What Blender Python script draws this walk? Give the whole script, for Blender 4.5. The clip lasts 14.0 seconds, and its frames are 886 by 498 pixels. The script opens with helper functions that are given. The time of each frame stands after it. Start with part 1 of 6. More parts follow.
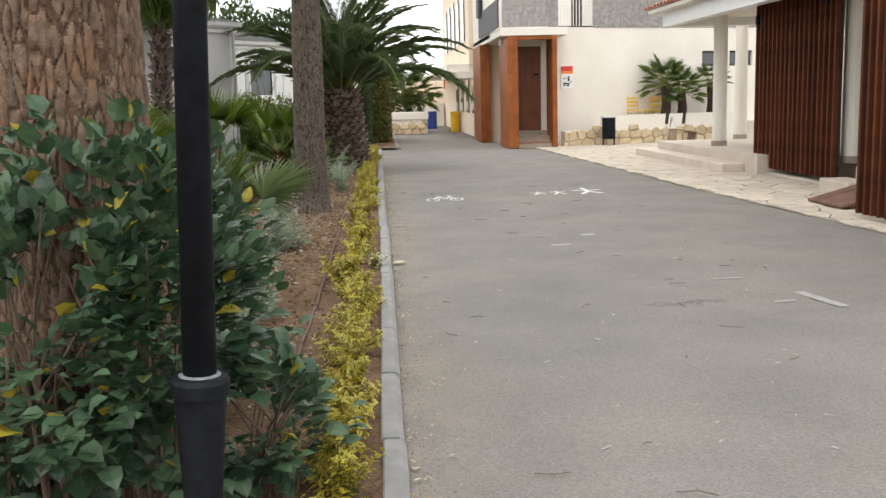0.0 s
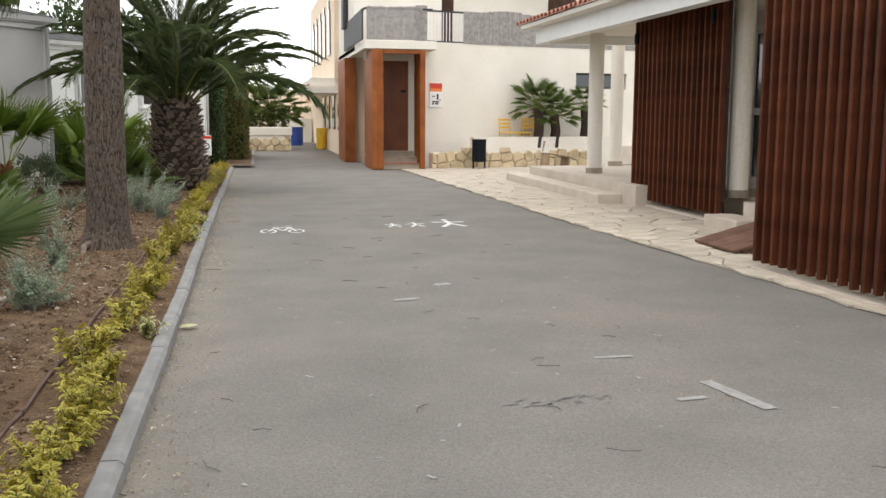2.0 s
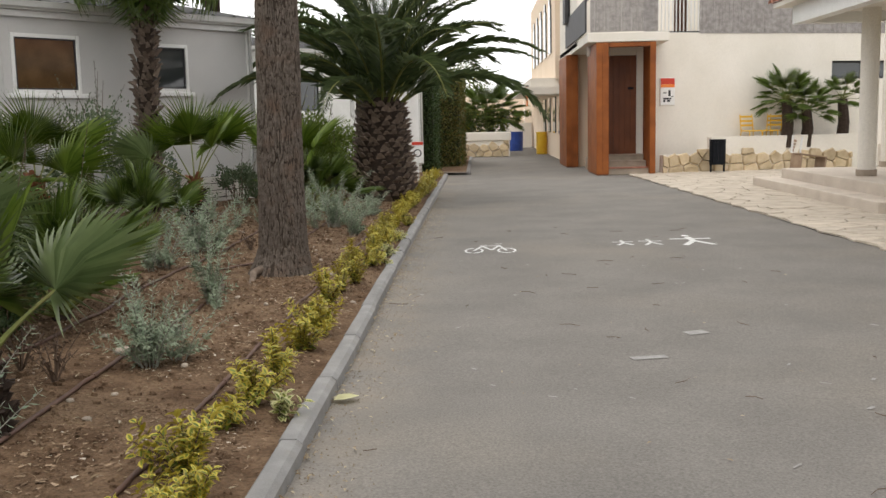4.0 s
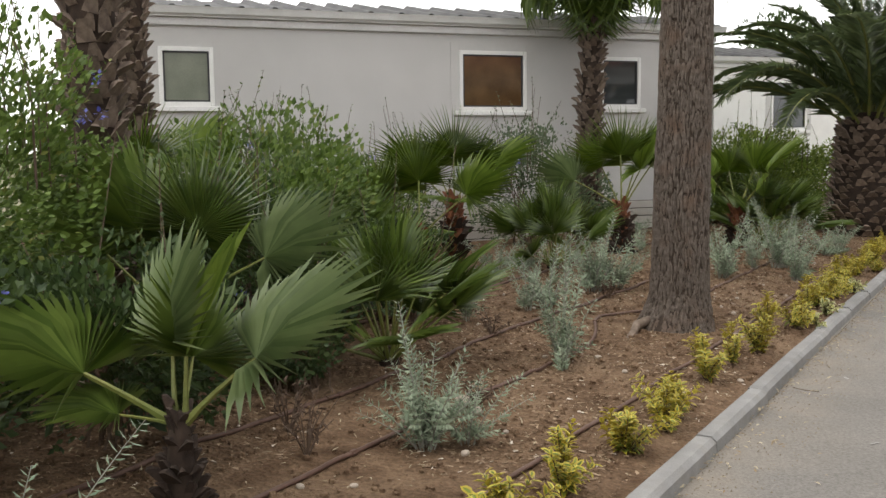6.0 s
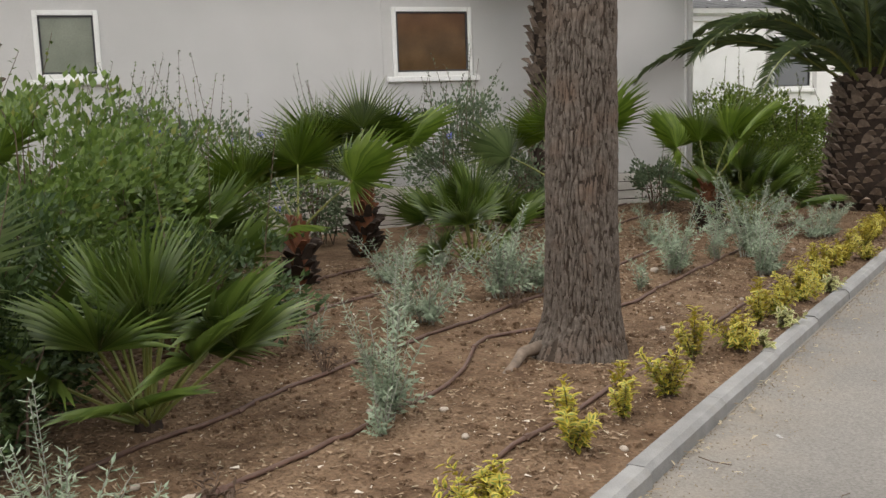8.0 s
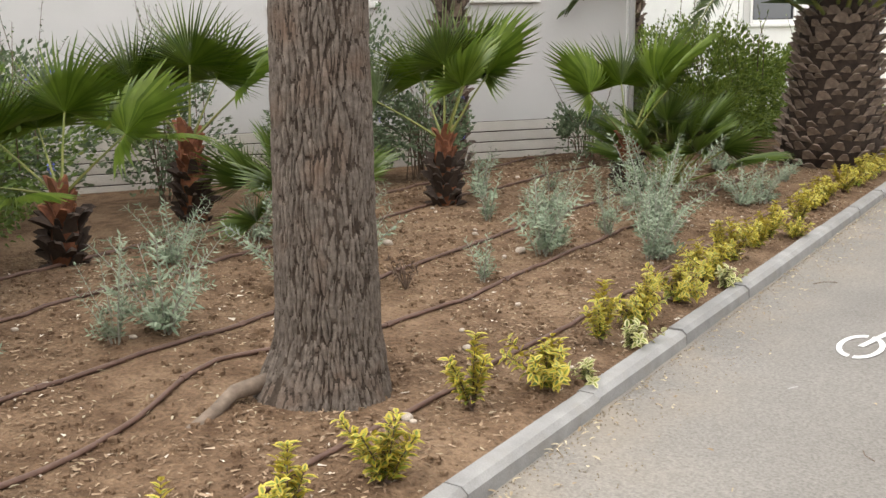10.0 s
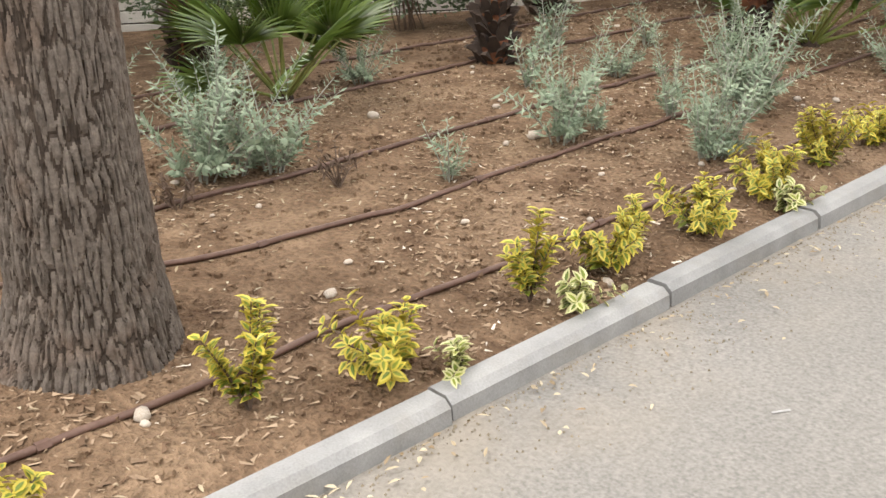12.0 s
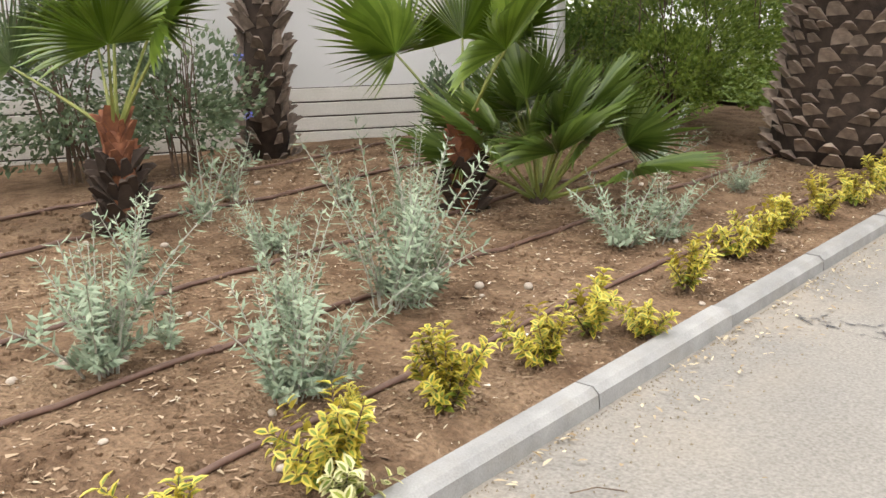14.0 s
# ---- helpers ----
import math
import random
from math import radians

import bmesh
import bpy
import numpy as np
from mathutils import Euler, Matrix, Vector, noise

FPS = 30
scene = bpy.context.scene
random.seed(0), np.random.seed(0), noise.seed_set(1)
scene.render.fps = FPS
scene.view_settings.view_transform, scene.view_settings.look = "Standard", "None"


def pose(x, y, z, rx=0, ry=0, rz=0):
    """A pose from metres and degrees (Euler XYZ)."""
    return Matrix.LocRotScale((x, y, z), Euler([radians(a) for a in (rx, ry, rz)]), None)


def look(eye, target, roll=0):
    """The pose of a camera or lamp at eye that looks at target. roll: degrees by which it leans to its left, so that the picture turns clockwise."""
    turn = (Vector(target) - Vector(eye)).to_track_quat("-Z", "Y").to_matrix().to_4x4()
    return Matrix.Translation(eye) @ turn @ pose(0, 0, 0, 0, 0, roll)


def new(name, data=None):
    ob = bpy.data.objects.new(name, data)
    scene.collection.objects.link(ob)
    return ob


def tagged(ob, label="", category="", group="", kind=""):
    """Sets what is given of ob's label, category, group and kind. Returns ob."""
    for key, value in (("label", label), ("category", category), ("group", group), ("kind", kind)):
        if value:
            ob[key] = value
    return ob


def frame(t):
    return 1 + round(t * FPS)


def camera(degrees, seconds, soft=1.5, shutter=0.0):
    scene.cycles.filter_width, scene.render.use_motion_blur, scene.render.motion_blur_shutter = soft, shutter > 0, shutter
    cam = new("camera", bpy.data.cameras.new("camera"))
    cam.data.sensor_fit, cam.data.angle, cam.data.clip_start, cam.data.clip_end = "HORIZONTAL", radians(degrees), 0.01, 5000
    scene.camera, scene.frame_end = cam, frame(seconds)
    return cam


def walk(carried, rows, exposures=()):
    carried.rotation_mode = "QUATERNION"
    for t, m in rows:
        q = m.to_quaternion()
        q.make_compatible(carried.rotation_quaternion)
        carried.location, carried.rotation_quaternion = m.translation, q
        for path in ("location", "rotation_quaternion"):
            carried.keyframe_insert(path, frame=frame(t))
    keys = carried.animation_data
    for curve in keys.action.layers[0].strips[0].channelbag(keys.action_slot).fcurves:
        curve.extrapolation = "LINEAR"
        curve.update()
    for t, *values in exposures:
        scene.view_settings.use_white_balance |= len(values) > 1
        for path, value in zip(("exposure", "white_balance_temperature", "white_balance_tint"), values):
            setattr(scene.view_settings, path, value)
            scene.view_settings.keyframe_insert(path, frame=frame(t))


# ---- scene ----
cam = camera(49.3, 14.0)
PATH = [
    (0, (-0.034, -1.744, 1.491), (0.087, 0.228, 1.183), -1.5),
    (0.5, (0.161, -1.134, 1.462), (0.458, 0.818, 1.147), -2.0),
    (1, (0.345, -0.665, 1.431), (0.726, 1.276, 1.134), -1.6),
    (1.5, (0.492, -0.2, 1.437), (0.891, 1.74, 1.159), -0.5),
    (2, (0.579, 0.246, 1.473), (0.956, 2.19, 1.198), 0.3),
    (2.2, (0.645, 0.472, 1.437), (1.0, 2.421, 1.166), 0.4),
    (4.3, (0.848, 2.477, 1.376), (0.621, 4.447, 1.117), -1.2),
    (4.5, (0.909, 2.571, 1.383), (0.563, 4.523, 1.124), -1.1),
    (5, (1.035, 3.11, 1.401), (0.364, 4.975, 1.137), -1.6),
    (5.5, (1.095, 3.487, 1.436), (0.204, 5.26, 1.188), -1.3),
    (6, (1.223, 3.882, 1.42), (0.182, 5.576, 1.207), -0.7),
    (6.5, (1.231, 4.398, 1.399), (0.137, 6.06, 1.198), -0.8),
    (7, (1.307, 4.93, 1.407), (0.179, 6.57, 1.21), -1.4),
    (7.5, (1.38, 5.334, 1.428), (0.257, 6.972, 1.196), -1.7),
    (8, (1.333, 5.808, 1.46), (0.244, 7.462, 1.178), -2.0),
    (8.5, (1.447, 6.261, 1.476), (0.347, 7.903, 1.172), -1.1),
    (8.7, (1.442, 6.44, 1.486), (0.357, 8.092, 1.182), -0.5),
    (10.8, (1.666, 8.624, 1.469), (0.495, 10.134, 0.88), -1.5),
    (11, (1.674, 8.803, 1.453), (0.472, 10.269, 0.815), -1.5),
    (11.5, (1.641, 9.267, 1.442), (0.366, 10.616, 0.697), -1.5),
    (12, (1.664, 9.705, 1.403), (0.282, 10.943, 0.657), -1.8),
    (12.5, (1.621, 10.186, 1.356), (0.198, 11.42, 0.684), -1.6),
    (13, (1.583, 10.622, 1.348), (0.17, 11.888, 0.715), -1.3),
    (13.5, (1.599, 11.126, 1.373), (0.205, 12.443, 0.805), -1.3),
    (14, (1.568, 11.674, 1.383), (0.291, 13.116, 0.845), -1.2),
]
EXPOSURES = [(0, 0.05, 6540, 10.5), (2.2, -0.12, 6540, 10.5), (4.3, -0.3, 6700, 11.5), (5.5, -0.18, 6700, 11.5), (6.5, 0.02, 6700, 11.5), (7.5, 0.03, 6700, 11.5), (8.7, 0.35, 6700, 11.5), (10.8, 0.74, 6700, 11.5), (12.5, 0.95, 6700, 11.5), (14.0, 1.04, 6700, 11.5)]
walk(cam, [(t, look(eye, target, roll)) for t, eye, target, roll in PATH], EXPOSURES)

# ---- light: an overcast noon ----
world = bpy.data.worlds.new("overcast_sky")
scene.world = world
world.use_nodes = True
wn = world.node_tree
wn.nodes.clear()
w_out = wn.nodes.new("ShaderNodeOutputWorld")
w_bg = wn.nodes.new("ShaderNodeBackground")
w_hs = wn.nodes.new("ShaderNodeHueSaturation")
w_sky = wn.nodes.new("ShaderNodeTexSky")
w_sky.sky_type, w_sky.sun_disc = "NISHITA", False
w_sky.sun_elevation, w_sky.sun_rotation = radians(55), radians(200)
w_hs.inputs["Saturation"].default_value = 0.12
w_bg.inputs["Strength"].default_value = 0.15
wn.links.new(w_sky.outputs[0], w_hs.inputs["Color"])
w_mix = wn.nodes.new("ShaderNodeMix")
w_mix.data_type = "RGBA"
w_mix.inputs["Factor"].default_value = 0.85
w_mix.inputs["B"].default_value = (13.5, 13.7, 13.9, 1)
wn.links.new(w_hs.outputs[0], w_mix.inputs["A"])
wn.links.new(w_mix.outputs["Result"], w_bg.inputs["Color"])
wn.links.new(w_bg.outputs[0], w_out.inputs["Surface"])
sun = new("sun", bpy.data.lights.new("sun", "SUN"))
sun.data.energy, sun.data.angle, sun.data.color = 1.2, radians(25), (1.0, 0.96, 0.9)
sun.matrix_world = look((0, 0, 20), (4.0, 9.0, 0))


# ---- materials ----
def nodes_of(name):
    m = bpy.data.materials.new(name)
    m.use_nodes = True
    nt = m.node_tree
    return m, nt, nt.nodes["Principled BSDF"]


def rgba(c, k=1.0):
    return (c[0] * k, c[1] * k, c[2] * k, 1.0)


def surface(name, c1, c2, scale=6.0, rough=0.8, bump=0.2, fine=120.0, metal=0.0, spread=0.25, stain=None, stain_scale=0.8, dist=0.004, spec=0.4, grit=0.25):
    """A solid with coarse and fine mottling, a little relief, and a per-object shift of tone."""
    m, nt, b = nodes_of(name)
    N, L = nt.nodes.new, nt.links.new
    tc = N("ShaderNodeTexCoord")
    n1, n2 = N("ShaderNodeTexNoise"), N("ShaderNodeTexNoise")
    n1.inputs["Scale"].default_value, n1.inputs["Detail"].default_value = scale, 6.0
    n2.inputs["Scale"].default_value, n2.inputs["Detail"].default_value = fine, 3.0
    L(tc.outputs["Object"], n1.inputs["Vector"]), L(tc.outputs["Object"], n2.inputs["Vector"])
    ramp = N("ShaderNodeMapRange")
    ramp.inputs["From Min"].default_value, ramp.inputs["From Max"].default_value = 0.32, 0.68
    L(n1.outputs["Fac"], ramp.inputs["Value"])
    mix = N("ShaderNodeMix")
    mix.data_type = "RGBA"
    mix.inputs["A"].default_value, mix.inputs["B"].default_value = rgba(c1), rgba(c2)
    L(ramp.outputs[0], mix.inputs["Factor"])
    col = mix.outputs["Result"]
    if stain:
        n3 = N("ShaderNodeTexNoise")
        n3.inputs["Scale"].default_value, n3.inputs["Detail"].default_value = stain_scale, 8.0
        L(tc.outputs["Object"], n3.inputs["Vector"])
        r3 = N("ShaderNodeMapRange")
        r3.inputs["From Min"].default_value, r3.inputs["From Max"].default_value, r3.inputs["To Max"].default_value = 0.5, 0.72, 0.8
        L(n3.outputs["Fac"], r3.inputs["Value"])
        m3 = N("ShaderNodeMix")
        m3.data_type = "RGBA"
        m3.inputs["B"].default_value = rgba(stain)
        L(r3.outputs[0], m3.inputs["Factor"]), L(col, m3.inputs["A"])
        col = m3.outputs["Result"]
    info, hs = N("ShaderNodeObjectInfo"), N("ShaderNodeHueSaturation")
    val, grain, mul = N("ShaderNodeMapRange"), N("ShaderNodeMapRange"), N("ShaderNodeMath")
    val.inputs["To Min"].default_value, val.inputs["To Max"].default_value = 1 - spread / 2, 1 + spread / 2
    grain.inputs["To Min"].default_value, grain.inputs["To Max"].default_value = 1 - grit, 1 + grit
    mul.operation = "MULTIPLY"
    L(info.outputs["Random"], val.inputs["Value"]), L(n2.outputs["Fac"], grain.inputs["Value"])
    L(val.outputs[0], mul.inputs[0]), L(grain.outputs[0], mul.inputs[1])
    L(mul.outputs[0], hs.inputs["Value"]), L(col, hs.inputs["Color"])
    L(hs.outputs[0], b.inputs["Base Color"])
    b.inputs["Roughness"].default_value, b.inputs["Metallic"].default_value = rough, metal
    b.inputs["Specular IOR Level"].default_value = spec
    if bump:
        bp, add = N("ShaderNodeBump"), N("ShaderNodeMath")
        add.operation = "ADD"
        L(n1.outputs["Fac"], add.inputs[0]), L(n2.outputs["Fac"], add.inputs[1])
        bp.inputs["Strength"].default_value, bp.inputs["Distance"].default_value = bump, dist
        L(add.outputs[0], bp.inputs["Height"]), L(bp.outputs[0], b.inputs["Normal"])
    return m


def leafy(name, c1, c2, rough=0.5, through_light=0.25, c3=None, spec=0.4):
    """Foliage: each leaf has its own tone; thin enough to let some light through."""
    m, nt, b = nodes_of(name)
    N, L = nt.nodes.new, nt.links.new
    geo, info, tc, nz = N("ShaderNodeNewGeometry"), N("ShaderNodeObjectInfo"), N("ShaderNodeTexCoord"), N("ShaderNodeTexNoise")
    nz.inputs["Scale"].default_value = 9.0
    L(tc.outputs["Object"], nz.inputs["Vector"])
    ramp = N("ShaderNodeValToRGB")
    e = ramp.color_ramp.elements
    e[0].color, e[1].color = rgba(c1), rgba(c2)
    if c3:
        e[1].position = 0.955
        last = e.new(0.965)
        last.color = rgba(c3)
    L(geo.outputs["Random Per Island"], ramp.inputs["Fac"])
    hs, val = N("ShaderNodeHueSaturation"), N("ShaderNodeMapRange")
    val.inputs["To Min"].default_value, val.inputs["To Max"].default_value = 0.65, 1.35
    L(nz.outputs["Fac"], val.inputs["Value"]), L(val.outputs[0], hs.inputs["Value"])
    L(ramp.outputs[0], hs.inputs["Color"]), L(hs.outputs[0], b.inputs["Base Color"])
    b.inputs["Roughness"].default_value = rough
    b.inputs["Specular IOR Level"].default_value = spec
    tr, mx = N("ShaderNodeBsdfTranslucent"), N("ShaderNodeMixShader")
    mx.inputs[0].default_value = through_light
    L(hs.outputs[0], tr.inputs["Color"])
    L(b.outputs[0], mx.inputs[1]), L(tr.outputs[0], mx.inputs[2])
    L(mx.outputs[0], nt.nodes["Material Output"].inputs["Surface"])
    return m


def barky(name, c1, c2, rough=0.9, sx=26.0, sz=5.0, bump=0.9, dist=0.02):
    """Furrowed bark: long vertical plates with dark cracks, crease shade put into their colour."""
    m, nt, b = nodes_of(name)
    N, L = nt.nodes.new, nt.links.new
    tc, mp, vo, nz = N("ShaderNodeTexCoord"), N("ShaderNodeMapping"), N("ShaderNodeTexVoronoi"), N("ShaderNodeTexNoise")
    mp.inputs["Scale"].default_value = (sx, sx, sz)
    nz.inputs["Scale"].default_value, nz.inputs["Detail"].default_value = 62.0, 8.0
    n0 = N("ShaderNodeTexNoise")
    n0.inputs["Scale"].default_value = 11.0
    wob = N("ShaderNodeMix")
    wob.data_type, wob.blend_type = "RGBA", "LINEAR_LIGHT"
    wob.inputs["Factor"].default_value = 0.016
    L(tc.outputs["Object"], n0.inputs["Vector"]), L(tc.outputs["Object"], wob.inputs["A"]), L(n0.outputs["Color"], wob.inputs["B"])
    vo.feature = "DISTANCE_TO_EDGE"
    vo.inputs["Scale"].default_value = 1.0
    L(wob.outputs["Result"], mp.inputs["Vector"]), L(mp.outputs[0], vo.inputs["Vector"])
    mz = N("ShaderNodeMapping")
    mz.inputs["Scale"].default_value = (1.0, 1.0, 0.2)
    L(tc.outputs["Object"], mz.inputs["Vector"]), L(mz.outputs[0], nz.inputs["Vector"])
    cr = N("ShaderNodeMapRange")
    cr.inputs["From Max"].default_value = 0.34
    L(vo.outputs["Distance"], cr.inputs["Value"])
    mul = N("ShaderNodeMath")
    mul.operation = "MULTIPLY"
    L(cr.outputs[0], mul.inputs[0]), L(nz.outputs["Fac"], mul.inputs[1])
    mix = N("ShaderNodeMix")
    mix.data_type = "RGBA"
    mix.inputs["A"].default_value, mix.inputs["B"].default_value = rgba(c1), rgba(c2)
    mr = N("ShaderNodeMapRange")
    mr.inputs["From Min"].default_value, mr.inputs["From Max"].default_value = 0.02, 0.56
    L(mul.outputs[0], mr.inputs["Value"]), L(mr.outputs[0], mix.inputs["Factor"])
    L(mix.outputs["Result"], b.inputs["Base Color"])
    b.inputs["Roughness"].default_value = rough
    bp = N("ShaderNodeBump")
    bp.inputs["Strength"].default_value, bp.inputs["Distance"].default_value = bump, dist
    L(mul.outputs[0], bp.inputs["Height"]), L(bp.outputs[0], b.inputs["Normal"])
    return m


def glassy(name, colour, rough=0.05):
    m, nt, b = nodes_of(name)
    b.inputs["Base Color"].default_value = rgba(colour)
    b.inputs["Roughness"].default_value = rough
    b.inputs["Specular IOR Level"].default_value = 0.8
    return m


M_ASPHALT = surface("asphalt", (0.196, 0.184, 0.167), (0.240, 0.225, 0.204), 1.3, 0.9, 0.55, 85.0, stain=(0.265, 0.240, 0.205), stain_scale=0.45, dist=0.010, spec=0.2, grit=0.55)
M_SOIL = surface("soil", (0.116, 0.071, 0.043), (0.224, 0.148, 0.093), 7.0, 0.95, 1.0, 48.0, stain=(0.265, 0.18, 0.115), stain_scale=1.5, dist=0.035, spec=0.1, grit=0.65)
M_LAWN = surface("mown_lawn", (0.085, 0.135, 0.030), (0.150, 0.210, 0.055), 5.0, 0.9, 0.8, 90.0, dist=0.02, spec=0.1)
M_DUST = surface("dusty_margin", (0.30, 0.25, 0.18), (0.22, 0.185, 0.14), 7.0, 0.95, 0.5, 120.0, spec=0.1)
M_GRASSLAND = surface("dry_ground", (0.20, 0.16, 0.11), (0.14, 0.15, 0.07), 0.5, 0.95, 0.4, 30.0)
M_KERB = surface("concrete_kerb", (0.204, 0.201, 0.197), (0.272, 0.268, 0.259), 7.0, 0.85, 0.25, 150.0, spread=0.18, stain=(0.22, 0.2, 0.17), stain_scale=3.0)
M_PAINT = surface("road_paint", (0.72, 0.72, 0.70), (0.56, 0.56, 0.54), 14.0, 0.7, 0.3, 160.0, spread=0)
M_WORN = surface("worn_paint", (0.36, 0.35, 0.33), (0.25, 0.245, 0.235), 18.0, 0.85, 0.3, 160.0, spread=0)
M_HOUSE = surface("pale_grey_cladding", (0.52, 0.515, 0.50), (0.57, 0.56, 0.545), 1.5, 0.6, 0.05, 200.0, spread=0, spec=0.3)
M_SKIRT = surface("cream_skirting_board", (0.50, 0.47, 0.42), (0.58, 0.55, 0.50), 3.0, 0.6, 0.1, 90.0, spread=0.08)
M_WHITE = surface("white_render", (0.70, 0.66, 0.58), (0.77, 0.73, 0.66), 0.9, 0.85, 0.15, 60.0, spread=0)
M_CREAM = surface("peach_render", (0.74, 0.60, 0.45), (0.80, 0.66, 0.52), 0.8, 0.85, 0.15, 60.0, spread=0)
M_PVC = surface("white_window_plastic", (0.76, 0.76, 0.74), (0.82, 0.82, 0.80), 4.0, 0.35, 0.0, 90.0, spread=0)
M_GUTTER = surface("white_gutter_metal", (0.60, 0.60, 0.59), (0.68, 0.68, 0.67), 4.0, 0.4, 0.0, 90.0, spread=0)
M_ROOFSHEET = surface("grey_roof_sheet", (0.045, 0.045, 0.045), (0.085, 0.085, 0.082), 3.0, 0.6, 0.1, 90.0)
M_GLASS = glassy("window_glass", (0.035, 0.04, 0.042))
M_GLASS_DOOR = glassy("door_glass", (0.08, 0.085, 0.08))
M_CURTAIN = surface("tan_blind", (0.078, 0.043, 0.018), (0.135, 0.078, 0.034), 3.0, 0.10, 0.0, 60.0, spec=0.7)
M_BLINDPALE = surface("pale_green_curtain", (0.16, 0.18, 0.13), (0.22, 0.24, 0.18), 3.0, 0.3, 0.0, 60.0, spec=0.7)
M_WOOD = surface("orange_varnished_wood", (0.215, 0.062, 0.014), (0.315, 0.100, 0.024), 3.0, 0.55, 0.15, 40.0, spread=0.2, spec=0.25, stain=(0.16, 0.045, 0.012), stain_scale=1.6)
M_SHUTTER = surface("brown_shutter_wood", (0.050, 0.026, 0.018), (0.080, 0.042, 0.028), 5.0, 0.7, 0.1, 60.0, spec=0.2)
M_RAMP = surface("red_brown_ramp_wood", (0.120, 0.062, 0.043), (0.185, 0.105, 0.075), 6.0, 0.75, 0.2, 60.0, spread=0.3, spec=0.25)
M_DOORWOOD = surface("dark_door_wood", (0.135, 0.040, 0.013), (0.19, 0.060, 0.020), 3.0, 0.5, 0.15, 40.0)
M_SLAT = surface("red_brown_slat_wood", (0.060, 0.016, 0.007), (0.120, 0.034, 0.012), 4.0, 0.65, 0.25, 60.0, spread=0.5, stain=(0.036, 0.012, 0.007), stain_scale=1.2, spec=0.2)
M_FRAME_DARK = surface("dark_slat_frame", (0.03, 0.014, 0.01), (0.045, 0.02, 0.014), 5.0, 0.6, 0.1, 80.0)
M_STONE = surface("ochre_rubble_stone", (0.46, 0.36, 0.22), (0.58, 0.47, 0.32), 5.0, 0.9, 0.6, 50.0, spread=0.4, dist=0.012)
M_MORTAR = surface("pale_mortar", (0.27, 0.235, 0.185), (0.36, 0.32, 0.26), 8.0, 0.95, 0.5, 90.0)
M_FLAG = surface("cream_paving_stone", (0.40, 0.345, 0.275), (0.56, 0.495, 0.41), 3.5, 0.85, 0.4, 70.0, spread=0.25, dist=0.006)
M_STEP = surface("beige_step_stone", (0.50, 0.43, 0.36), (0.60, 0.53, 0.45), 2.5, 0.8, 0.2, 90.0, spread=0.06)
M_GREYSTEP = surface("grey_brown_step", (0.28, 0.23, 0.18), (0.36, 0.30, 0.24), 5.0, 0.9, 0.3, 90.0)
M_TERRACOTTA = surface("terracotta_tile", (0.27, 0.105, 0.070), (0.42, 0.20, 0.14), 6.0, 0.8, 0.3, 70.0, spread=0.35)
M_REED = surface("grey_reed_screen", (0.22, 0.205, 0.195), (0.34, 0.32, 0.31), 9.0, 0.9, 0.3, 60.0, spread=0.3)
M_RAIL = surface("dark_balcony_panel", (0.030, 0.031, 0.034), (0.05, 0.05, 0.054), 5.0, 0.6, 0.1, 60.0)
M_BLACK = surface("black_painted_iron", (0.008, 0.009, 0.012), (0.014, 0.016, 0.020), 20.0, 0.55, 0.15, 70.0, spread=0, spec=0.12)
M_BLACKWORN = surface("chalky_worn_iron", (0.12, 0.13, 0.14), (0.22, 0.23, 0.24), 30.0, 0.7, 0.2, 90.0, spread=0)
M_HOSE = surface("brown_drip_hose", (0.085, 0.045, 0.032), (0.13, 0.075, 0.055), 14.0, 0.6, 0.1, 90.0)
M_BLUE = surface("blue_plastic", (0.018, 0.05, 0.24), (0.025, 0.07, 0.30), 4.0, 0.45, 0.0, 60.0)
M_YELLOW = surface("yellow_plastic", (0.72, 0.42, 0.02), (0.80, 0.50, 0.04), 4.0, 0.45, 0.0, 60.0, spread=0.1)
M_RED = surface("red_sign_print", (0.55, 0.04, 0.025), (0.6, 0.06, 0.03), 4.0, 0.5, 0.0, 60.0, spread=0)
M_ORANGE = surface("orange_sign_print", (0.80, 0.20, 0.04), (0.82, 0.26, 0.06), 4.0, 0.5, 0.0, 60.0, spread=0)
M_SIGN = surface("white_sign_board", (0.78, 0.78, 0.77), (0.82, 0.82, 0.81), 4.0, 0.45, 0.0, 60.0, spread=0)
M_DARKINK = surface("dark_print", (0.03, 0.03, 0.035), (0.05, 0.05, 0.055), 4.0, 0.5, 0.0, 60.0, spread=0)
M_SOOT = surface("weathered_grey_wood", (0.22, 0.15, 0.10), (0.32, 0.23, 0.16), 5.0, 0.8, 0.2, 60.0)

